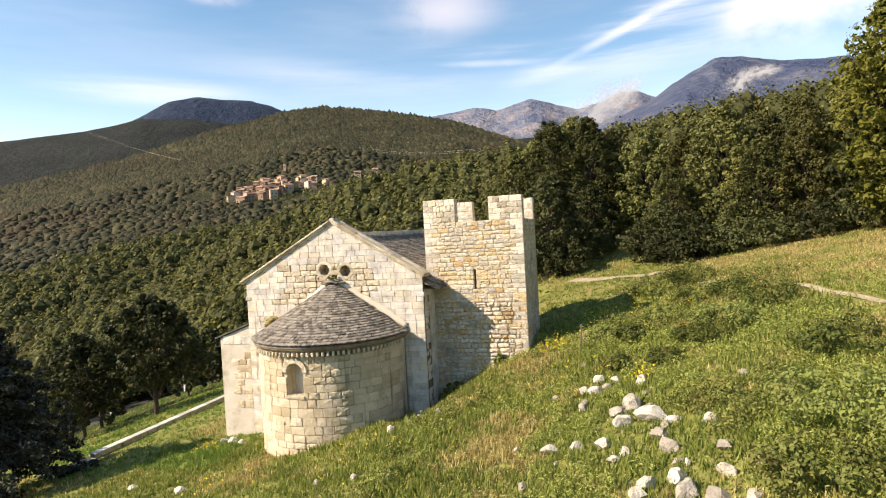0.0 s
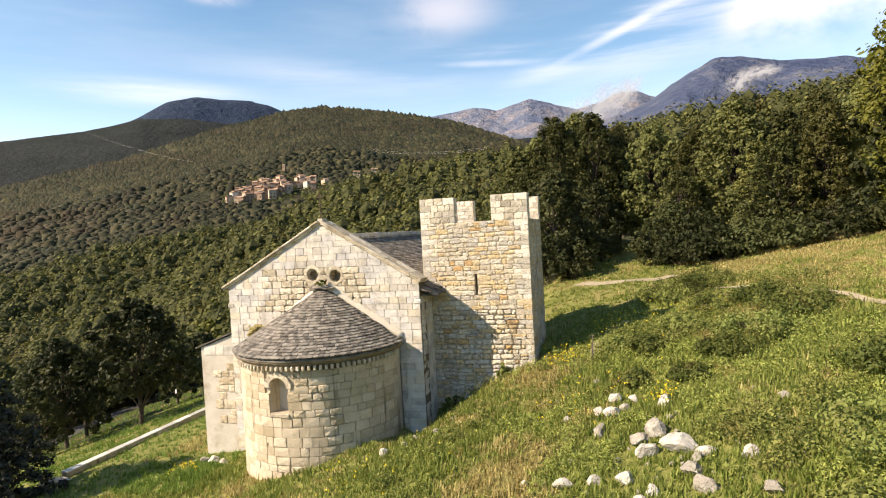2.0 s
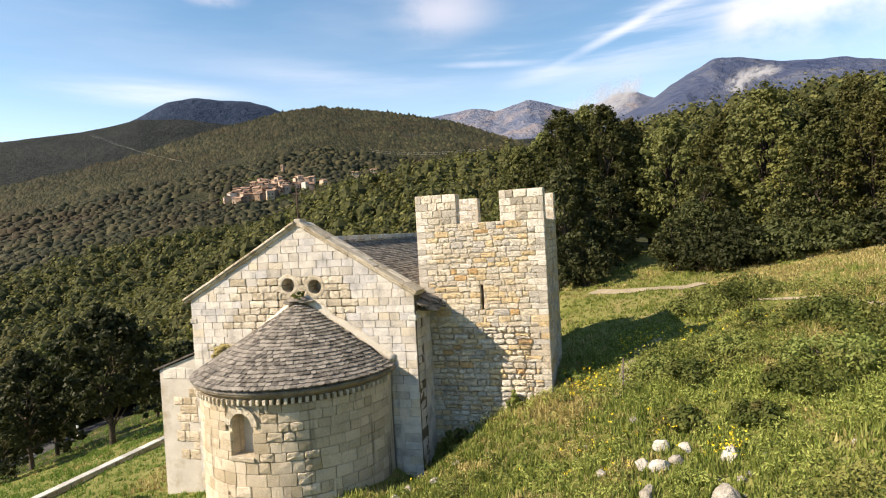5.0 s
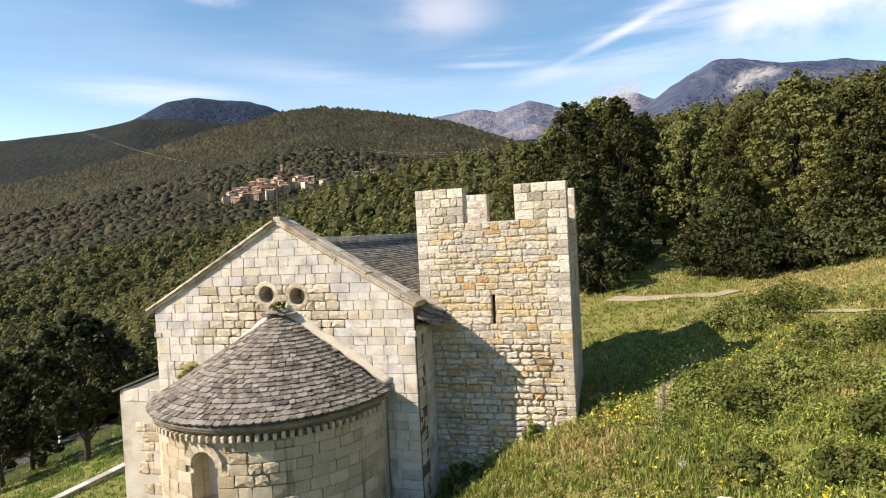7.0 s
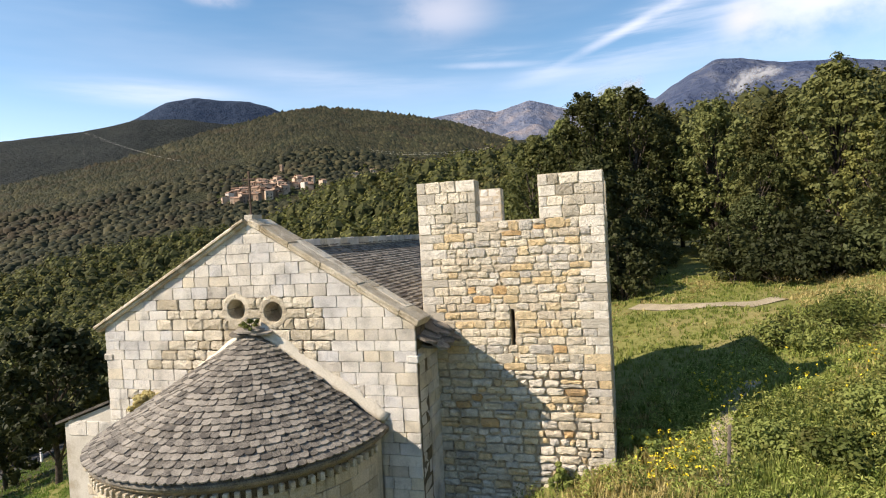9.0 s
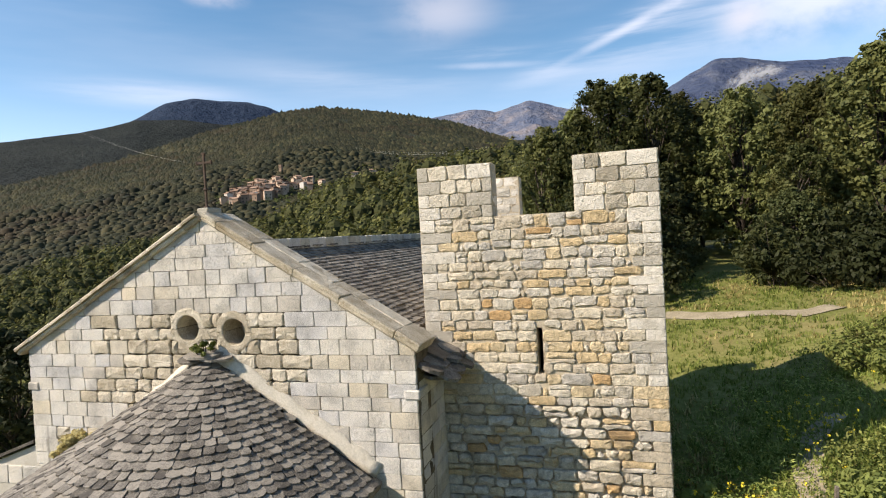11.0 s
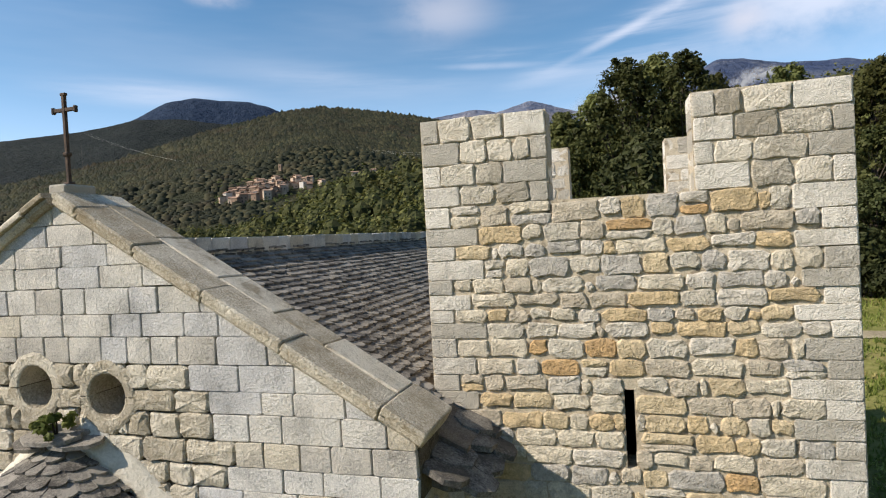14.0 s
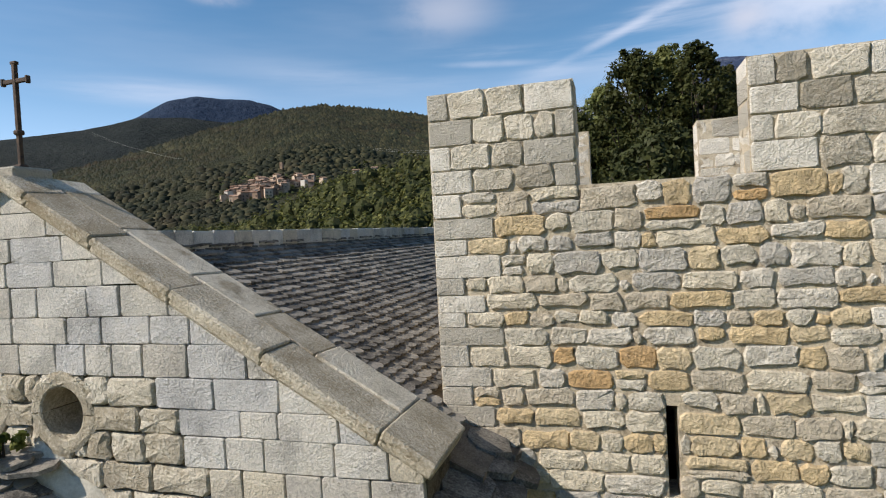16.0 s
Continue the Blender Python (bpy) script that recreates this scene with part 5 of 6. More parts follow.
def build_grass():
    r = random.Random(91)
    sets = {"green": Joined(), "dry": Joined(), "lawn": Joined()}
    zones = [  # x from, x to, y from, y to, tufts, blade length
        (4.0, 20.0, -14.0, 4.0, 13000, 0.30), (-8.0, 5.0, -13.0, 0.0, 7000, 0.26), (8.0, 26.0, 0.0, 22.0, 8000, 0.19), (18.0, 34.0, -10.0, 20.0, 5000, 0.17), (-24.0, -4.0, -8.0, 22.0, 7000, 0.22), (-48.0, -22.0, 0.0, 40.0, 3000, 0.3),
    ]
    for x0, x1, y0, y1, n, long in zones:
        for _ in range(n):
            x, y = r.gauss(0, 1.1) + r.uniform(x0, x1), r.gauss(0, 1.6) + r.uniform(y0, y1)
            if not free_of_walls(x, y) or on_path(x, y):
                continue
            patch = noise.noise(Vector((x * 0.28, y * 0.28, 6)))
            dry = patch + 0.5 * noise.noise(Vector((x * 0.9, y * 0.9, 9))) + r.uniform(-0.25, 0.25) > (0.42 if x < 2 else 0.24 if x < 11 and y < 1 else -0.3 if x > 15.5 and y > 4.5 else 0.34 if x < 19 or y < -6 else -0.2)
            z = near_height(x, y)
            j = sets["dry" if dry else "lawn" if x < -4.2 and y > -4 else "green"]
            s = long * r.uniform(0.5, 1.25) * (0.95 if dry else 1.0) * (0.75 + 0.6 * noise.noise(Vector((x * 0.5, y * 0.5, 2))))
            for _ in range(7):
                a, lean = r.uniform(0, 6.283), r.uniform(0.15, 0.75)
                bx, by = x + r.uniform(-0.12, 0.12), y + r.uniform(-0.12, 0.12)
                w = 0.016 + 0.02 * r.random()
                dx, dy = math.cos(a), math.sin(a)
                q = s * r.uniform(0.6, 1.2)
                k = len(j.verts)
                j.verts += [(bx - dy * w, by + dx * w, z - 0.02), (bx + dy * w, by - dx * w, z - 0.02), (bx + dx * q * lean, by + dy * q * lean, z + q)]
                j.faces.append((k, k + 1, k + 2))
    tagged(new("grass", sets["green"].mesh("grass", M_BLADES)), "fresh green meadow grass on the slope", "grass", kind="stuff")
    tagged(new("lawn", sets["lawn"].mesh("lawn", M_LAWN)), "short bright green lawn beside the church", "grass", kind="stuff")
    tagged(new("dry_grass", sets["dry"].mesh("dry_grass", M_DRY)), "straw-coloured dry grass stalks on the slope", "grass", kind="stuff")


def build_weeds():
    """Low growth over the slope, in patches: bramble, tall weeds and dry tangles."""
    r = random.Random(93)
    low, weeds, tangle = [], [], []
    for i in range(7600):
        x, y = r.uniform(5.0, 23.5), r.uniform(-14.5, 12.5)
        if i % 3 == 0:
            x, y = r.uniform(8.5, 19.5), r.uniform(-12.5, 4.0)
        if not free_of_walls(x, y) or on_path(x, y) or y > 11.5 - 0.9 * abs(x - 15.5) or any(abs(x - bx) < 0.006 * bs + 0.16 and -0.008 * bs - 0.3 < y - by < 0.006 * bs + 0.1 for bx, by, bs in BOULDERS):
            continue
        a = noise.noise(Vector((x * 0.24, y * 0.24, 12))) + 0.55 * noise.noise(Vector((x * 0.8, y * 0.8, 3))) + r.uniform(-0.12, 0.12)
        a += 0.3 * math.exp(-((x - 15.2) ** 2 / 9 + (y - 2.0) ** 2 / 7)) - 0.3 * math.exp(-((x - 17.5) ** 2 / 5 + (y + 4.0) ** 2 / 8))
        dry = noise.noise(Vector((x * 0.3, y * 0.3, 31))) + (0.3 if x < 10.3 and y < 1.5 else 0.0) + (0.35 if x > 19 and y > -2 else 0.0)
        z = near_height(x, y)
        if dry > 0.3:
            if r.random() < 0.5:
                tangle.append((x, y, z + 0.06, r.uniform(0.12, 0.3)))
        elif a > 0.26:
            q = r.uniform(0.14, 0.38)
            low.append((x, y, z + q * 0.4 + r.uniform(0, 0.22) * min(1.0, 2.5 * a), q))
        elif a < -0.02 or r.random() < 0.3:
            weeds.append((x, y, z + r.uniform(0.06, 0.16), r.uniform(0.14, 0.34)))
    tagged(new("low_brambles", mesh_of("low_brambles", *leaf_cloud(low, 46, 0.042, r), M_BRAMBLE)), "tangled dark green brambles over the slope", "brambles", kind="stuff")
    tagged(new("weeds", mesh_of("weeds", *leaf_cloud(weeds, 34, 0.05, r, 0.9, 0.3), M_WEED)), "leafy green weeds spread through the grass", "weeds", kind="stuff")
    tagged(new("dry_tangle", mesh_of("dry_tangle", *leaf_cloud(tangle, 34, 0.06, r, 0.7, 0.16), M_DRY)), "brown withered growth among the grass", "weeds", kind="stuff")
    flowers = []
    for cx, cy, s, n in ((10.1, 1.7, 1.1, 45), (9.7, 0.9, 0.8, 25), (13.2, -4.4, 0.5, 30), (12.0, 4.5, 1.4, 60), (15.0, 4.0, 2.0, 40), (-1.5, -6.5, 2.0, 25), (4.5, -6.5, 2.5, 30), (11.0, -3.0, 3.0, 40), (-5.6, -2.4, 0.6, 40)):
        for _ in range(n):
            x, y = r.gauss(cx, s * 0.5), r.gauss(cy, s * 0.5)
            if free_of_walls(x, y):
                flowers.append((x, y, near_height(x, y) + r.uniform(0.25, 0.6), 0.06))
    tagged(new("wild_flowers", mesh_of("wild_flowers", *leaf_cloud(flowers, 5, 0.03, r), M_FLOWER)), "small yellow wild flowers among the grass", "flowers", kind="stuff")


def bush(name, label, x, y, size, tall, mat, seed, n=26, per=55, leaf=0.085, category="bush", group="", z=None):
    r = random.Random(seed)
    root = empty(name, label, category, group=group, at=(x, y, near_height(x, y) if z is None else z))
    centres, j = [], Joined()
    for i in range(n):
        a, q = r.uniform(0, 6.283), size * math.sqrt(r.random())
        h = tall * r.uniform(0.25, 1.0) * (1 - 0.55 * (q / size) ** 2)
        centres.append((q * math.cos(a), q * math.sin(a), h, size * r.uniform(0.16, 0.32)))
        if i % 3 == 0:
            limb(j, (0.2 * q * math.cos(a), 0.2 * q * math.sin(a), -0.1), centres[-1][:3], 0.02, 0.006, 5)
    part("stem", j.mesh("stem", M_BARK), None, root)
    part("leaves", mesh_of("leaves", *leaf_cloud(centres, per, leaf, r), mat), None, root)
    return root


def build_bushes():
    text = "sprawling bramble bush with green leaves"
    for i, (x, y, s, h) in enumerate(((15.2, 8.4, 1.7, 1.1), (14.2, 7.6, 1.2, 0.9), (16.4, 9.2, 1.3, 1.0), (18.0, 0.4, 1.5, 0.8), (16.9, -1.0, 1.4, 0.7), (17.6, 2.4, 1.2, 0.7), (15.6, -2.0, 1.1, 0.55), (16.2, 3.6, 1.3, 0.7), (14.6, 2.0, 1.0, 0.5),
                                      (13.2, 0.6, 0.9, 0.5), (12.2, 2.0, 0.8, 0.5), (18.9, -5.6, 1.4, 0.7), (17.6, -9.2, 1.6, 0.9), (18.6, -11.0, 1.6, 1.0), (16.4, -11.6, 1.2, 0.8), (14.2, -3.0, 0.7, 0.4), (12.6, -2.2, 0.6, 0.4))):
        bush("bramble", text, x, y, s, h, M_BUSH, 200 + i, 40, 80, 0.058, group="brambles on the slope")
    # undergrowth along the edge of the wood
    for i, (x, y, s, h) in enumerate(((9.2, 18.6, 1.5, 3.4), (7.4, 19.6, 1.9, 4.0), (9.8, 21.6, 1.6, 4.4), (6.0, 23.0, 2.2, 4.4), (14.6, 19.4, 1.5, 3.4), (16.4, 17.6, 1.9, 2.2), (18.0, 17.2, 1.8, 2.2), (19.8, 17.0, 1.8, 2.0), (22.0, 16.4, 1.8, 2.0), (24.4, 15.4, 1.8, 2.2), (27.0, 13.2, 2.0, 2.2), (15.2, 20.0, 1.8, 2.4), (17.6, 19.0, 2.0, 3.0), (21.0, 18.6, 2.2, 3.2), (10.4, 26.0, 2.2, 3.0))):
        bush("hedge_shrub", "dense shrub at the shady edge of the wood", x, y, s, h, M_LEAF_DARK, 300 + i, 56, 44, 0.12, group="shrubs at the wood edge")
    bush("shrub_tuft", "dry tuft of plants growing on the apse roof", -3.12, -0.34, 0.42, 0.5, M_TUFT, 401, 44, 120, 0.04, "plant", z=4.5)
    bush("rock_plant", "small green plant rooted between the round windows", 0.02, -0.16, 0.24, 0.32, M_BUSH, 402, 14, 40, 0.04, "plant", z=6.58)
    bush("wall_shrub", "dark green weed growing at the foot of the tower", 5.2, 1.2, 0.5, 0.9, M_BUSH, 403, 18, 50, 0.07, "plant")
    bush("wall_shrub", "dark green weed growing at the foot of the tower", 7.3, 1.35, 0.35, 0.7, M_BUSH, 404, 14, 50, 0.06, "plant")
    bush("wall_shrub", "tall weeds in the shade behind the tower corner", 9.3, 2.2, 0.5, 0.6, M_BUSH, 405, 16, 50, 0.07, "plant")


build_grass()
build_weeds()
build_bushes()

# ---- stonework and slates, piece by piece ----
FRONT = lambda y: pose(0, y, 0)


def lay_stones(rects, m, parent, mats, keep, style, rest=None, name="stone"):
    """Lays stones with their faces towards -y of the matrix m. keep: those that are pieces of their own; the others go into rest."""
    r = random.Random(style.get("seed", 1))
    for poly, kind in rects:
        if len(poly) < 3:
            continue
        s = dict(style)
        if kind in style:
            s.update(style[kind])
        x, z = sum(p[0] for p in poly) / len(poly), sum(p[1] for p in poly) / len(poly)
        local = [(a - x, b - z) for a, b in poly]
        v, f = stone(local, s["depth"], s["proud"] + r.uniform(-0.006, 0.006), s["joint"], s["round"], s["wobble"], s["bulge"], r)
        if keep(x, z):
            ob = part(name, mesh_of(name, v, f, mats[kind]), None, parent)
            ob.matrix_basis = m @ pose(x, 0, z)
        else:
            rest.add(v, f, m @ pose(x, 0, z))


def rect(xa, xb, za, zb):
    return [(xa, za), (xb, za), (xb, zb), (xa, zb)]


ASH = dict(depth=0.10, proud=0.0, joint=0.007, round=0.016, wobble=0.006, bulge=0.008, seed=3, old=dict(joint=0.011, round=0.04, wobble=0.014, bulge=0.034, proud=0.004))
RUB = dict(depth=0.10, proud=0.004, joint=0.009, round=0.042, wobble=0.017, bulge=0.019, seed=5, quoin=dict(joint=0.010, round=0.018, wobble=0.006, bulge=0.010, proud=0.0))
WORN = dict(depth=0.12, proud=0.006, joint=0.019, round=0.05, wobble=0.018, bulge=0.032, seed=6, quoin=dict(joint=0.012, round=0.022, wobble=0.007, bulge=0.012, proud=0.0))
APS = dict(depth=0.10, proud=0.0, joint=0.007, round=0.018, wobble=0.007, bulge=0.008, seed=8, old=dict(joint=0.015, round=0.055, wobble=0.016, bulge=0.036))


def gable_stones():
    r = random.Random(21)
    got = []
    for xa, xb, za, zb, kind in blocks(GABLE_L, GABLE_R, -1.2, APEX_Z, (0.24, 0.31), (0.32, 0.72), r):
        if zb < 4.25 and -3.45 < xa and xb < 3.3:
            continue
        if max(abs(xa), abs(xb)) < 3.3 and zb < APSE_TOP_Z - 0.64 * max(abs(xa), abs(xb)) - 0.45:
            continue
        p = rect(xa, xb, za, zb)
        p = clip_poly(p, SLOPE_G, 1.0, APEX_Z - 0.02)
        p = clip_poly(p, -SLOPE_GL, 1.0, APEX_Z - 0.02)
        if len(p) < 3 or max(q[1] for q in p) - min(q[1] for q in p) < 0.07 or max(q[0] for q in p) - min(q[0] for q in p) < 0.1:
            continue
        x, z = (xa + xb) / 2, (za + zb) / 2
        pieces = [p]
        for ox, oz, orad in OCULI:
            k = orad + 0.015
            if xa < ox + k and xb > ox - k and za < oz + k and zb > oz - k:
                cut = []
                for q in pieces:
                    side = clip_poly(clip_poly(q, 1, 0, ox + k), -1, 0, -(ox - k))
                    cut += [clip_poly(q, 1, 0, ox - k), clip_poly(q, -1, 0, -(ox + k)), clip_poly(side, 0, 1, oz - k) if len(side) > 2 else [], clip_poly(side, 0, -1, -(oz + k)) if len(side) > 2 else []]
                pieces = [q for q in cut if len(q) > 2 and max(a for a, _ in q) - min(a for a, _ in q) > 0.05 and max(b for _, b in q) - min(b for _, b in q) > 0.05]
        old = z < 7.25 and -2.9 < x < 1.75 and z > 5.2 and (abs(x + 0.4) < 1.5 or r.random() < 0.75)
        old = old or (z < 5.9 and z > 4.4 and x < -1.5 and r.random() < 0.35) or (0.9 < x < 2.1 and 6.0 < z < 7.0)
        got += [(q, "old" if old or len(pieces) > 1 else "stone") for q in pieces]
    rest = Joined()
    lay_stones(got, FRONT(GABLE_Y), church, {"stone": M_ASHLAR, "old": M_OLD}, lambda x, z: z > 4.9, ASH, rest, name="ashlar_block")
    # two round openings, each framed by an upper and a lower stone
    for ox, oz, orad in OCULI:
        for a0, a1 in ((0, 180), (183, 357)):
            v, f = [], []
            n = 12
            for i in range(n + 1):
                a = radians(a0 + (a1 - a0) * i / n)
                ro = orad + 0.15 + 0.03 * r.uniform(-1, 1)
                for q, y in ((orad, GABLE_Y + 0.66), (orad, GABLE_Y - 0.005), (orad + 0.02, GABLE_Y - 0.018), (ro - 0.04, GABLE_Y - 0.024), (ro, GABLE_Y - 0.01), (ro, GABLE_Y + 0.1)):
                    v.append((ox + q * math.cos(a), y, oz + q * math.sin(a)))
            for i in range(n):
                f += [(i * 6 + k, (i + 1) * 6 + k, (i + 1) * 6 + k + 1, i * 6 + k + 1) for k in range(5)]
            f += [tuple(range(6)), tuple(n * 6 + k for k in reversed(range(6)))]
            part("oculus_stone", mesh_of("oculus_stone", v, f, M_OLD), None, church, "carved half ring round a small window")
        part("oculus_back", box(bmesh.new(), ox - 0.34, ox + 0.34, GABLE_Y + 0.64, GABLE_Y + 0.74, oz - 0.34, oz + 0.34), M_RENDER, church, "plastered back of a small round window")
    # return of the corner towards the tower, and imposts
    got = [(rect(xa, xb, za, zb), "stone") for xa, xb, za, zb, k in blocks(0.156, 1.70, 0.6, 6.35, (0.26, 0.36), (0.36, 0.7), r)]
    lay_stones(got, pose(GABLE_R, GABLE_Y - 0.05, 0, 0, 0, 90), church, {"stone": M_ASHLAR}, lambda x, z: z > 4.6, ASH, rest, name="ashlar_block")
    tagged(part("ashlar_joined", rest.mesh("ashlar_joined", M_ASHLAR_STUFF), None, church), "lower ashlar courses of the gable", kind="stuff")
    for x0, x1 in ((GABLE_R - 0.25, GABLE_R + 0.05), (GABLE_L - 0.06, GABLE_L + 0.25)):
        part("impost", box(bmesh.new(), x0, x1, GABLE_Y - 0.03, GABLE_Y + 0.5, 5.74, 5.92, 0.025), M_ASHLAR, church)
    # aisle end wall: patches of bare stone in the plaster
    got = []
    for xa, xb, za, zb, k in blocks(-6.35, GABLE_L - 0.02, -1.1, 4.0, (0.26, 0.42), (0.35, 0.7), r):
        if (xa > -6.1 and 0.1 < za < 3.0 and r.random() < 0.85) or zb > 3.6:
            if zb < 3.95 + (xa + 6.5) * 0.35:
                got.append((rect(xa, xb, za, zb), "old" if zb < 3.3 else "stone"))
    lay_stones(got, FRONT(GABLE_Y + 0.045), church, {"stone": M_ASHLAR, "old": M_APSE}, lambda x, z: True, ASH, name="aisle_stone")


SLOPE_G, SLOPE_GL = (APEX_Z - EAVE_Z) / GABLE_R, (APEX_Z - EAVE_Z) / -GABLE_L


def coping_piece(d, nrm, s0, s1, prof, lift, r):
    """A stone laid along the slope d of the gable, from s0 to s1, with a cross section in y and along nrm."""
    v, n = [], len(prof)
    cuts = (s0 + 0.005, s0 + 0.022, (s0 + s1) / 2, s1 - 0.022, s1 - 0.005)
    my, mn = sum(p[0] for p in prof) / n, sum(p[1] for p in prof) / n
    for k, q in enumerate(cuts):
        o = Vector((0, GABLE_Y, APEX_Z)) + d * q
        shrink = 0.012 if k in (0, 4) else 0.0
        for py, pn in prof:
            py += shrink * (1 if py < my else -1) + r.uniform(-0.005, 0.005)
            pn += (-shrink if pn > mn else 0) + r.uniform(-0.004, 0.004) + lift
            v.append(o + Vector((0, py, 0)) + nrm * pn)
    f = [(k * n + i, k * n + (i + 1) % n, (k + 1) * n + (i + 1) % n, (k + 1) * n + i) for k in range(4) for i in range(n)]
    f += [tuple(range(n)), tuple(reversed(range(4 * n, 5 * n)))]
    part("coping_stone", mesh_of("coping_stone", v, f, M_COPING), None, church)


def coping():
    r = random.Random(31)
    nose = [(-0.05, -0.035), (-0.085, 0.0), (-0.085, 0.052), (-0.06, 0.058), (-0.06, 0.066), (-0.125, 0.07), (-0.13, 0.115), (-0.108, 0.142)]
    front = nose + [(0.32, 0.155), (0.335, 0.14), (0.335, -0.03)]
    back = [(0.352, -0.03), (0.352, 0.136), (0.368, 0.152), (0.84, 0.13), (0.86, 0.11), (0.86, -0.06)]
    whole = nose + [(0.35, 0.155), (0.84, 0.13), (0.86, 0.11), (0.86, -0.06)]
    for side, slope, end in ((1, SLOPE_G, 4.38), (-1, SLOPE_GL, 5.0)):
        d = Vector((side, 0, -slope)).normalized()
        nrm = Vector((side * slope, 0, 1)).normalized()
        length = end / abs(d.x)
        last = length - 0.52
        coping_piece(d, nrm, last, length, whole, 0.012, r)
        for prof, first in ((front, 0.42), (back, 0.34)):
            s = first
            while s < last - 0.05:
                w = r.uniform(0.6, 1.15)
                if last - s - w < 0.5:
                    w = last - s
                coping_piece(d, nrm, s, s + w, prof, r.uniform(-0.008, 0.012), r)
                s += w
        # one half of the peak
        coping_piece(d, nrm, 0.03, 0.42, front, 0.006, r)
        coping_piece(d, nrm, 0.03, 0.34, back, 0.0, r)
    part("saddle_stone", box(bmesh.new(), -0.13, 0.13, GABLE_Y + 0.02, GABLE_Y + 0.46, APEX_Z + 0.02, APEX_Z + 0.205, 0.02), M_QUOIN, church, "pale block at the peak of the gable")
    # rough slabs on the corner of the eave, between gable and tower
    for x, y, z, size, tilt, turn in ((4.52, 0.30, 6.26, 0.30, 22, 8), (4.50, 0.72, 6.30, 0.33, 24, 60), (4.56, 1.16, 6.31, 0.32, 20, 20), (4.52, 1.52, 6.38, 0.30, 22, 75),
                                     (4.72, 0.52, 6.13, 0.30, 30, 30), (4.76, 0.95, 6.14, 0.34, 27, 80), (4.78, 1.38, 6.17, 0.33, 26, 15), (4.62, 1.62, 6.28, 0.26, 18, 50),
                                     (4.52, 0.62, 6.05, 0.28, 8, 40), (4.56, 1.1, 6.03, 0.32, 6, 10), (4.5, 1.5, 6.06, 0.3, 5, 66)):
        n = 8
        ring = [(size * r.uniform(0.72, 1.1) * math.cos(6.2832 * i / n), size * r.uniform(0.6, 0.9) * math.sin(6.2832 * i / n)) for i in range(n)]
        v = [(a, b, 0.03 + r.uniform(-0.008, 0.008)) for a, b in ring] + [(a * 1.04, b * 1.04, -0.03) for a, b in ring]
        f = [tuple(range(n)), tuple(reversed(range(n, 2 * n)))] + [(i, n + i, n + (i + 1) % n, (i + 1) % n) for i in range(n)]
        part("eave_slab", mesh_of("eave_slab", v, f, M_SLATE), None, church).matrix_basis = pose(x, y, z, r.uniform(-6, 6), tilt, 0) @ pose(0, 0, 0, 0, 0, turn)


def slate_mesh(r, w, long):
    pts = [(-w / 2, long), (w / 2, long), (w / 2, w * 0.36)]
    for i in range(1, 6):
        a = math.pi * i / 6
        pts.append((w / 2 * math.cos(a), w * 0.36 - w * 0.36 * math.sin(a)))
    pts.append((-w / 2, w * 0.36))
    pts = [(x + r.uniform(-0.012, 0.012), y + r.uniform(-0.012, 0.012)) for x, y in pts]
    n = len(pts)
    v = [(x, y, 0.017) for x, y in pts] + [(x, y, -0.017) for x, y in pts]
    f = [tuple(range(n))] + [(i, n + i, n + (i + 1) % n, (i + 1) % n) for i in range(n)]
    return v, f


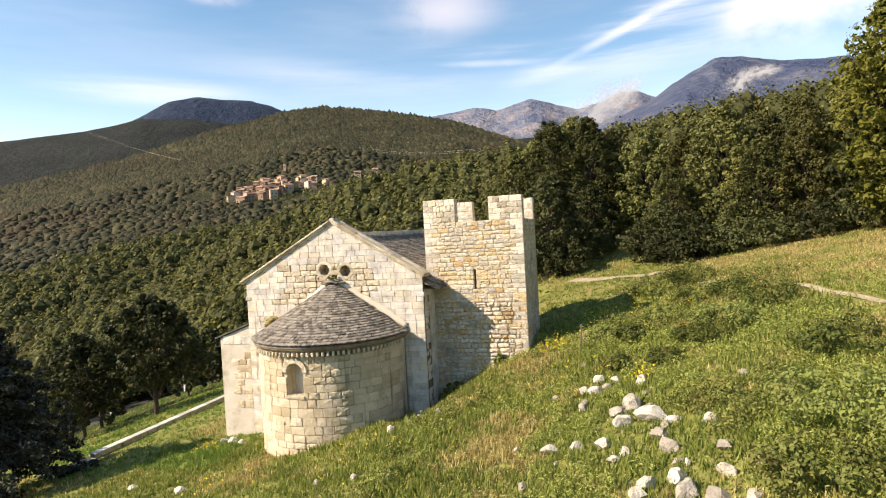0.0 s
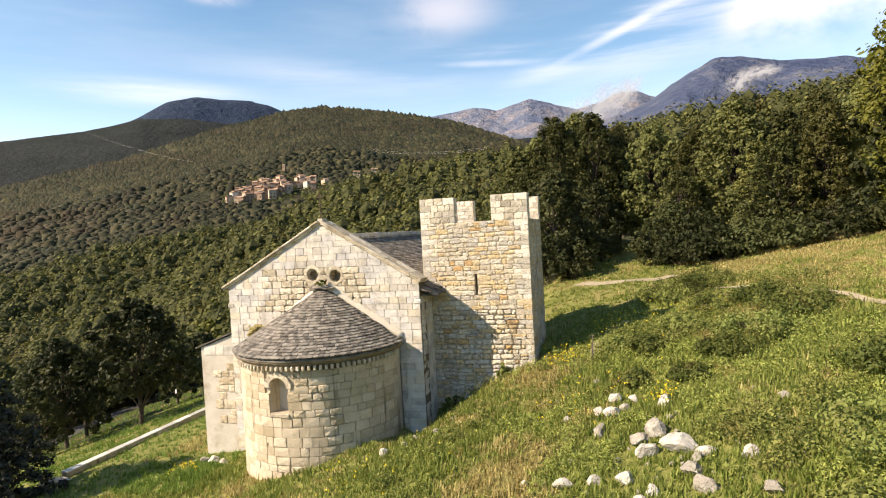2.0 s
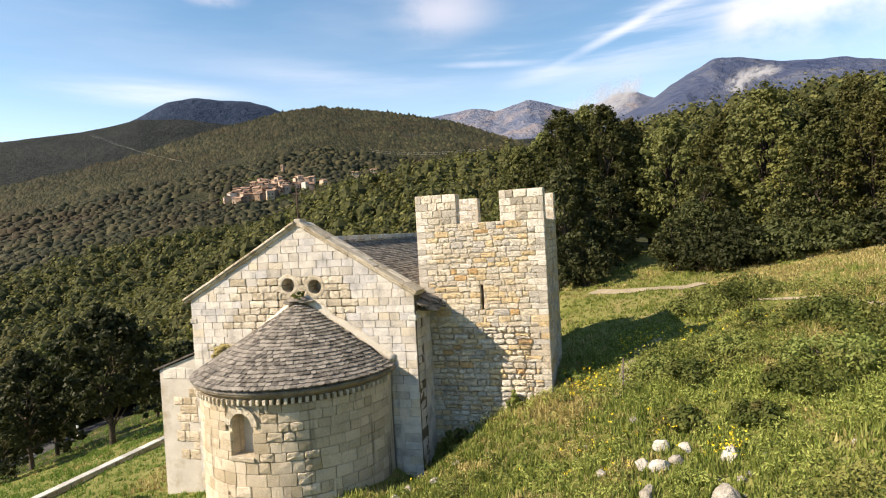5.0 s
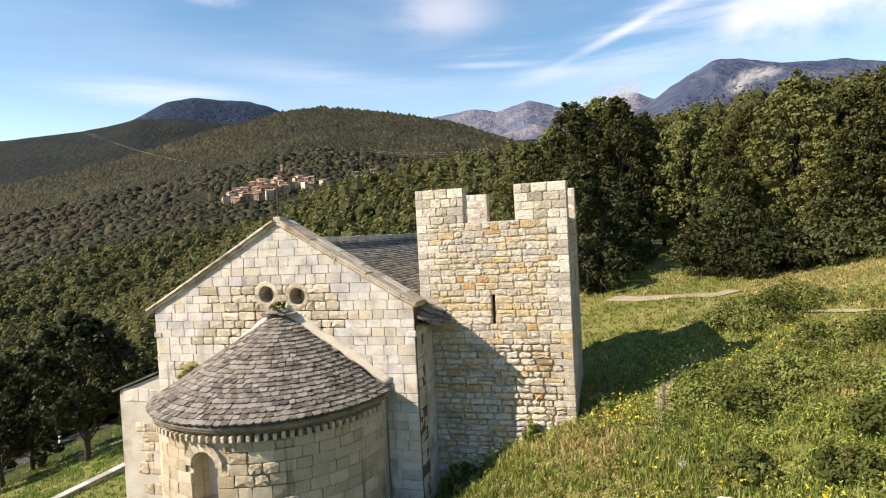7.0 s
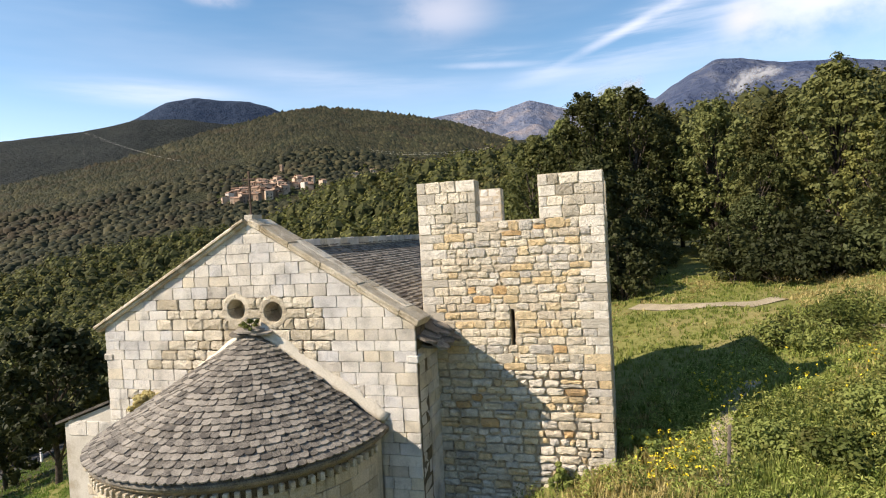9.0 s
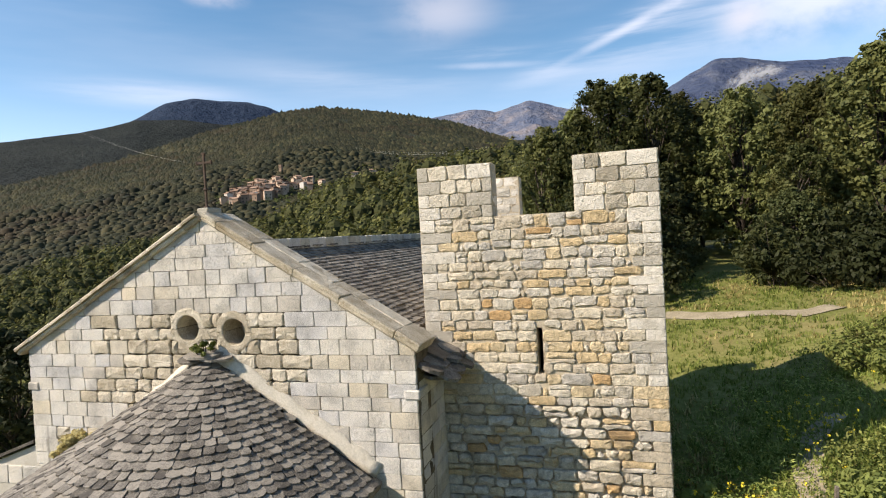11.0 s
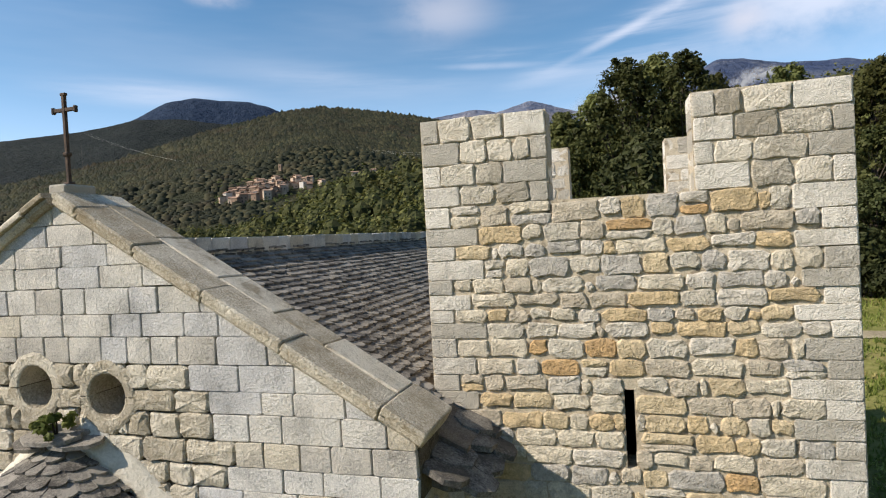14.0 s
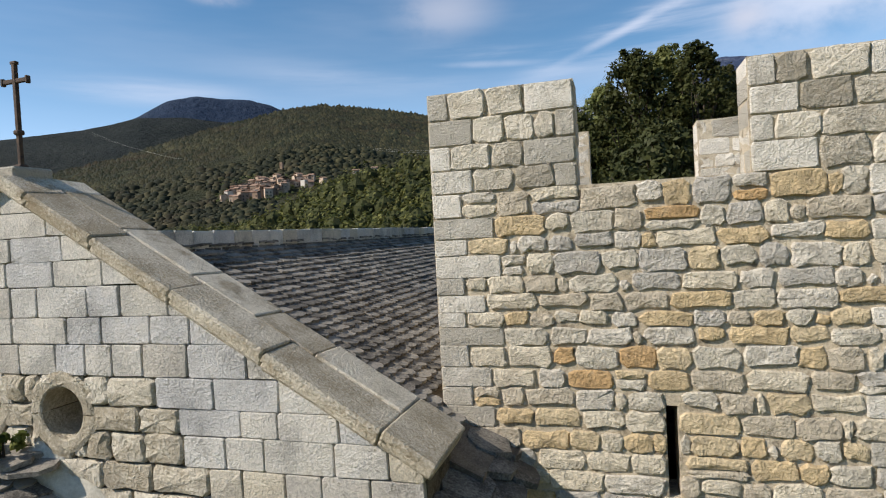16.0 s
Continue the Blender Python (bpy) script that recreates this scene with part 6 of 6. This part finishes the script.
def slates():
    r = random.Random(41)
    kinds = [slate_mesh(r, w, 0.30) for w in (0.17, 0.195, 0.21, 0.23, 0.2, 0.26)]
    meshes = [mesh_of("slate", v, f, M_SLATE) for v, f in kinds]
    roof = [o for o in church.children if o.name.startswith("roof")]
    cone = next(o for o in church.children if o.name.startswith("apse_roof"))

    def put(m, parent, own, rest):
        k = r.randrange(6)
        m = m @ pose(0, 0, r.uniform(-0.006, 0.01), -9.8 + r.uniform(-3.0, 1.6), r.uniform(-3, 3), r.uniform(-5, 5)) @ Matrix.Scale(r.uniform(0.88, 1.12), 4)
        if own:
            part("slate", meshes[k], None, parent).matrix_basis = m
        else:
            rest.add(*kinds[k], m)

    # nave
    for side in (1, -1):
        rest = Joined()
        e = 4.86 if side > 0 else 5.15
        tilt = math.degrees(math.atan(SLOPE))
        long = e / math.cos(radians(tilt))
        rows = int(long / 0.162)
        count = 0
        for j in range(rows):
            s = long - 0.162 * j - 0.01
            x = s * math.cos(radians(tilt))
            y = ROOF_Y0 + 0.02 + r.uniform(0, 0.12)
            while y < ROOF_Y1 - 0.1:
                w = r.uniform(0.17, 0.225)
                inside = side > 0 and x > TX0 - 0.02 and y + w > TY0 + 0.12 and y < TY1 + 0.02
                inside = inside or (side > 0 and y < TY0 and x > 4.32)
                if not inside:
                    p = Vector((side * x, y + w / 2, RIDGE_Z - x * SLOPE + 0.035))
                    m = Matrix.Translation(p) @ pose(0, 0, 0, 0, 0, 90 * side) @ pose(0, 0, 0, tilt, 0, 0)
                    own = side > 0 and count < 290 and y < 5.2 and 0.9 < x < 4.0
                    count += own
                    put(m, roof[0] if side > 0 else roof[1], own, rest)
                y += w
        ob = part("slates_joined", rest.mesh("slates_joined", M_SLATE_STUFF), None, roof[0] if side > 0 else roof[1])
        tagged(ob, kind="stuff")
    # apse
    rest = Joined()
    top = Vector((0, GABLE_Y, APSE_TOP_Z))
    count = 0
    for j in range(25):
        k = j / 25.6
        edge_r = EAVE_R * (1 - k)
        n = max(4, int(math.pi * edge_r / 0.205))
        shift = r.random()
        for i in range(n + 1):
            a = -180 + 180 * (i + shift - 0.5) / n
            if not -180 <= a <= 0:
                continue
            e = Vector((EAVE_R * math.cos(radians(a)), APSE_Y + EAVE_R * math.sin(radians(a)), APSE_EAVE_Z))
            p = e + (top - e) * k
            if p.y > GABLE_Y - 0.03:
                continue
            up = (top - e).normalized()
            out = Vector((math.cos(radians(a)), math.sin(radians(a)), 0))
            side = Vector((-out.y, out.x, 0))
            nrm = side.cross(up).normalized()
            side = up.cross(nrm).normalized()
            m = Matrix((side, up, nrm)).transposed().to_4x4()
            m.translation = p + nrm * 0.03
            own = count < 298 and -128 < a < -12
            count += own
            put(m, cone, own, rest)
    ob = part("slates_joined", rest.mesh("slates_joined", M_SLATE_STUFF), None, cone)
    tagged(ob, kind="stuff")
    # rough slabs that cap the cone where it meets the gable
    for cx, cy, z, size, turn in ((-0.28, -0.14, 6.50, 0.34, 10), (0.22, -0.12, 6.53, 0.36, 70), (-0.02, -0.16, 6.58, 0.40, 35), (0.05, -0.05, 6.62, 0.26, 120)):
        n = 9
        ring = [(size * r.uniform(0.75, 1.1) * math.cos(6.2832 * i / n), size * r.uniform(0.5, 0.7) * math.sin(6.2832 * i / n)) for i in range(n)]
        v = [(x, y, 0.022) for x, y in ring] + [(x * 1.03, y * 1.03, -0.022) for x, y in ring]
        f = [tuple(range(n)), tuple(reversed(range(n, 2 * n)))] + [(i, n + i, n + (i + 1) % n, (i + 1) % n) for i in range(n)]
        ob = part("cap_slab", mesh_of("cap_slab", v, f, M_SLATE), None, church)
        ob.matrix_basis = pose(cx, cy, z, 12 + r.uniform(-6, 6), r.uniform(-9, 9), turn * 0.1)
    # ridge blocks
    y = ROOF_Y0 + 0.05
    while y < ROOF_Y1 - 0.1:
        w = r.uniform(0.36, 0.52)
        ob = part("ridge_block", box(bmesh.new(), -0.13, 0.12, y + 0.008, min(y + w, ROOF_Y1) - 0.008, RIDGE_Z - 0.1, RIDGE_Z + 0.25 + r.uniform(-0.008, 0.008), 0.015), M_ASHLAR, church)
        y += w


PUTLOGS = ((-103.4, 0.97), (-46.6, 1.03), (-80.2, 3.6), (-103.5, 3.6))


def apse_stones():
    r = random.Random(51)
    got = []
    arc = math.pi * APSE_R
    hole = (radians(WIN_A + 180)) * APSE_R
    for sa, sb, za, zb, k in blocks(0.0, arc, -1.3, 3.79, (0.26, 0.4), (0.34, 0.7), r):
        parts = [(sa, sb)]
        if zb > WIN_Z0 - 0.02 and za < 3.55:
            half = 0.40 if za < 2.95 else 0.6
            parts = [(sa, min(sb, hole - half)), (max(sa, hole + half), sb)]
        for a, b in parts:
            for turn, hz in PUTLOGS:
                hs = radians(turn + 180) * APSE_R
                if za < hz < zb and a + 0.12 < hs < b - 0.12:
                    got += [(a, hs - 0.065, za, zb), (hs - 0.065, hs + 0.065, za, max(za + 0.03, hz - 0.08)), (hs - 0.065, hs + 0.065, min(zb - 0.03, hz + 0.08), zb)]
                    a = hs + 0.065
            if b - a > 0.09:
                got.append((a, b, za, zb))
    for a, b, za, zb in got:
        s = (a + b) / 2
        turn = math.degrees(s / APSE_R) - 180
        old = abs(s - hole) < 2.3 and s > hole - 0.4 and r.random() < 0.35
        st = dict(APS)
        if old:
            st.update(APS["old"])
        w, h = b - a, zb - za
        v, f = stone(rect(-w / 2, w / 2, -h / 2, h / 2), st["depth"], st["proud"] + r.uniform(-0.004, 0.006), st["joint"], st["round"], st["wobble"], st["bulge"], r)
        v = [((APSE_R - y) * math.sin(x / APSE_R), APSE_R - (APSE_R - y) * math.cos(x / APSE_R), z) for x, y, z in v]
        ob = part("apse_stone", mesh_of("apse_stone", v, f, M_APSE), None, apse)
        ob.matrix_basis = pose(0, APSE_Y, (za + zb) / 2, 0, 0, turn + 90) @ pose(0, -APSE_R, 0)
    # arch and sill of the window
    m = pose(0, APSE_Y, 0, 0, 0, WIN_A + 90) @ pose(0, -APSE_R + 0.02, 0)
    for i in range(7):
        a0, a1 = radians(180 * i / 7 + 0.8), radians(180 * (i + 1) / 7 - 0.8)
        v = []
        for y in (-0.022, 0.4):
            v += [(q * math.cos(a), y, 3.16 + q * math.sin(a)) for a, q in ((a0, 0.382), (a0, 0.59), ((a0 + a1) / 2, 0.6), (a1, 0.59), (a1, 0.382), ((a0 + a1) / 2, 0.384))]
        f = [tuple(range(6)), tuple(reversed(range(6, 12)))] + [(i2, 6 + i2, 6 + (i2 + 1) % 6, (i2 + 1) % 6) for i2 in range(6)]
        part("arch_stone", mesh_of("arch_stone", v, f, M_OLD), None, apse).matrix_basis = m
    part("window_sill", box(bmesh.new(), -0.45, 0.45, -0.05, 0.5, WIN_Z0 - 0.14, WIN_Z0 + 0.01, 0.02), M_OLD, apse, "worn sloping stone sill").matrix_basis = m


def tower_stones():
    r = random.Random(61)
    rest = Joined()
    mats = {"stone": M_RUBBLE, "quoin": M_QUOIN}

    def split(rects, x0, x1, z0, z1):
        for xa, xb, za, zb, kind in rects:
            if zb > z0 + 0.03 and za < z1 - 0.03 and xa < x1 and xb > x0:
                if x0 - xa > 0.07:
                    yield rect(xa, x0, za, zb), kind
                if xb - x1 > 0.07:
                    yield rect(x1, xb, za, zb), kind
            else:
                yield rect(xa, xb, za, zb), kind

    def uneven(q):
        """Now and then a course steps: a stone is split in two thin ones, or a chip of stone fills in beside it."""
        xa, xb, za, zb, kind = q
        k = r.random()
        if kind == "quoin" or k > 0.34:
            d = r.uniform(-0.018, 0.018) if kind != "quoin" else 0
            return [(xa, xb, za + max(0, d), zb + min(0, d), kind)]
        if k < 0.10 and zb - za > 0.2:
            zm = za + (zb - za) * r.uniform(0.42, 0.62)
            return [(xa, xb, za, zm, kind), (xa, xb, zm, zb, kind)]
        if k < 0.22 and xb - xa > 0.34:
            xm = xb - r.uniform(0.09, 0.14)
            return [(xa, xm, za, zb, kind), (xm, xb, za, zb - r.uniform(0, 0.07), kind)]
        c = r.uniform(0.03, 0.05)
        return [(xa, xb, za + c, zb, kind)]

    body = blocks(TX0, TX1, 1.2, SILL_Z, (0.165, 0.245), (0.22, 0.6), r, (0.34, 0.64))
    body = [b for q in body for b in uneven(q)]
    body = list(split(body, SLIT[0], SLIT[1], SLIT[2], SLIT[3]))
    mid = lambda q: sum(c for _, c in q[0]) / len(q[0])
    lay_stones([q for q in body if mid(q) >= WORN_Z - 0.02], FRONT(TY0), tower, mats, lambda x, z: z > 5.6, RUB, rest)
    lay_stones([q for q in body if mid(q) < WORN_Z - 0.02], FRONT(TY0), tower, mats, lambda x, z: False, WORN, rest)
    for x0, x1 in ((TX0, MER_A), (MER_B, TX1)):
        rows = [(rect(xa, xb, za, zb), k) for xa, xb, za, zb, k in blocks(x0, x1, SILL_Z, TOP_Z, (0.2, 0.28), (0.26, 0.5), r, (0.22, 0.5))]
        lay_stones(rows, FRONT(TY0), tower, {"stone": M_MERLON, "quoin": M_QUOIN}, lambda x, z: True, RUB, rest)
        rows = [(rect(xa, xb, za, zb), k) for xa, xb, za, zb, k in blocks(x0, x1, SILL_Z - 0.3, TOP_Z, (0.19, 0.26), (0.26, 0.5), r, (0.22, 0.45))]
        lay_stones(rows, FRONT(TY1 - 0.5), tower, {"stone": M_QUOIN, "quoin": M_QUOIN}, lambda x, z: z > SILL_Z, RUB, rest)
    # inner cheeks of the front and rear merlons
    for y0 in (TY0, TY1 - 0.5):
        rows = [(rect(xa, xb, za, zb), "quoin") for xa, xb, za, zb, k in blocks(0.03, 0.5, SILL_Z, TOP_Z, (0.2, 0.3), (0.22, 0.5), r)]
        lay_stones(rows, pose(MER_A, y0, 0, 0, 0, 90), tower, mats, lambda x, z: True, RUB, rest)
        rows = [(rect(-xb, -xa, za, zb), "quoin") for xa, xb, za, zb, k in blocks(0.03, 0.5, SILL_Z, TOP_Z, (0.2, 0.3), (0.22, 0.5), r)]
        lay_stones(rows, pose(MER_B, y0, 0, 0, 0, -90), tower, mats, lambda x, z: True, RUB, rest)
    # shaded side
    rows = [(rect(xa, xb, za, zb), k) for xa, xb, za, zb, k in blocks(0.04, TY1 - TY0, 1.8, SILL_Z, (0.18, 0.28), (0.28, 0.66), r, (0.32, 0.6))]
    lay_stones(rows, pose(TX1, TY0, 0, 0, 0, 90), tower, mats, lambda x, z: False, RUB, rest)
    for y0 in (0.04, TY1 - TY0 - 0.5):
        rows = [(rect(xa, xb, za, zb), k) for xa, xb, za, zb, k in blocks(y0, y0 + 0.48, SILL_Z, TOP_Z, (0.2, 0.28), (0.25, 0.5), r)]
        lay_stones(rows, pose(TX1, TY0, 0, 0, 0, 90), tower, {"stone": M_QUOIN}, lambda x, z: True, RUB, rest)
    ob = part("rubble_joined", rest.mesh("rubble_joined", M_RUBBLE_STUFF), None, tower)
    tagged(ob, "lower rubble courses of the tower", kind="stuff")


coping()
gable_stones()
apse_stones()
tower_stones()
slates()
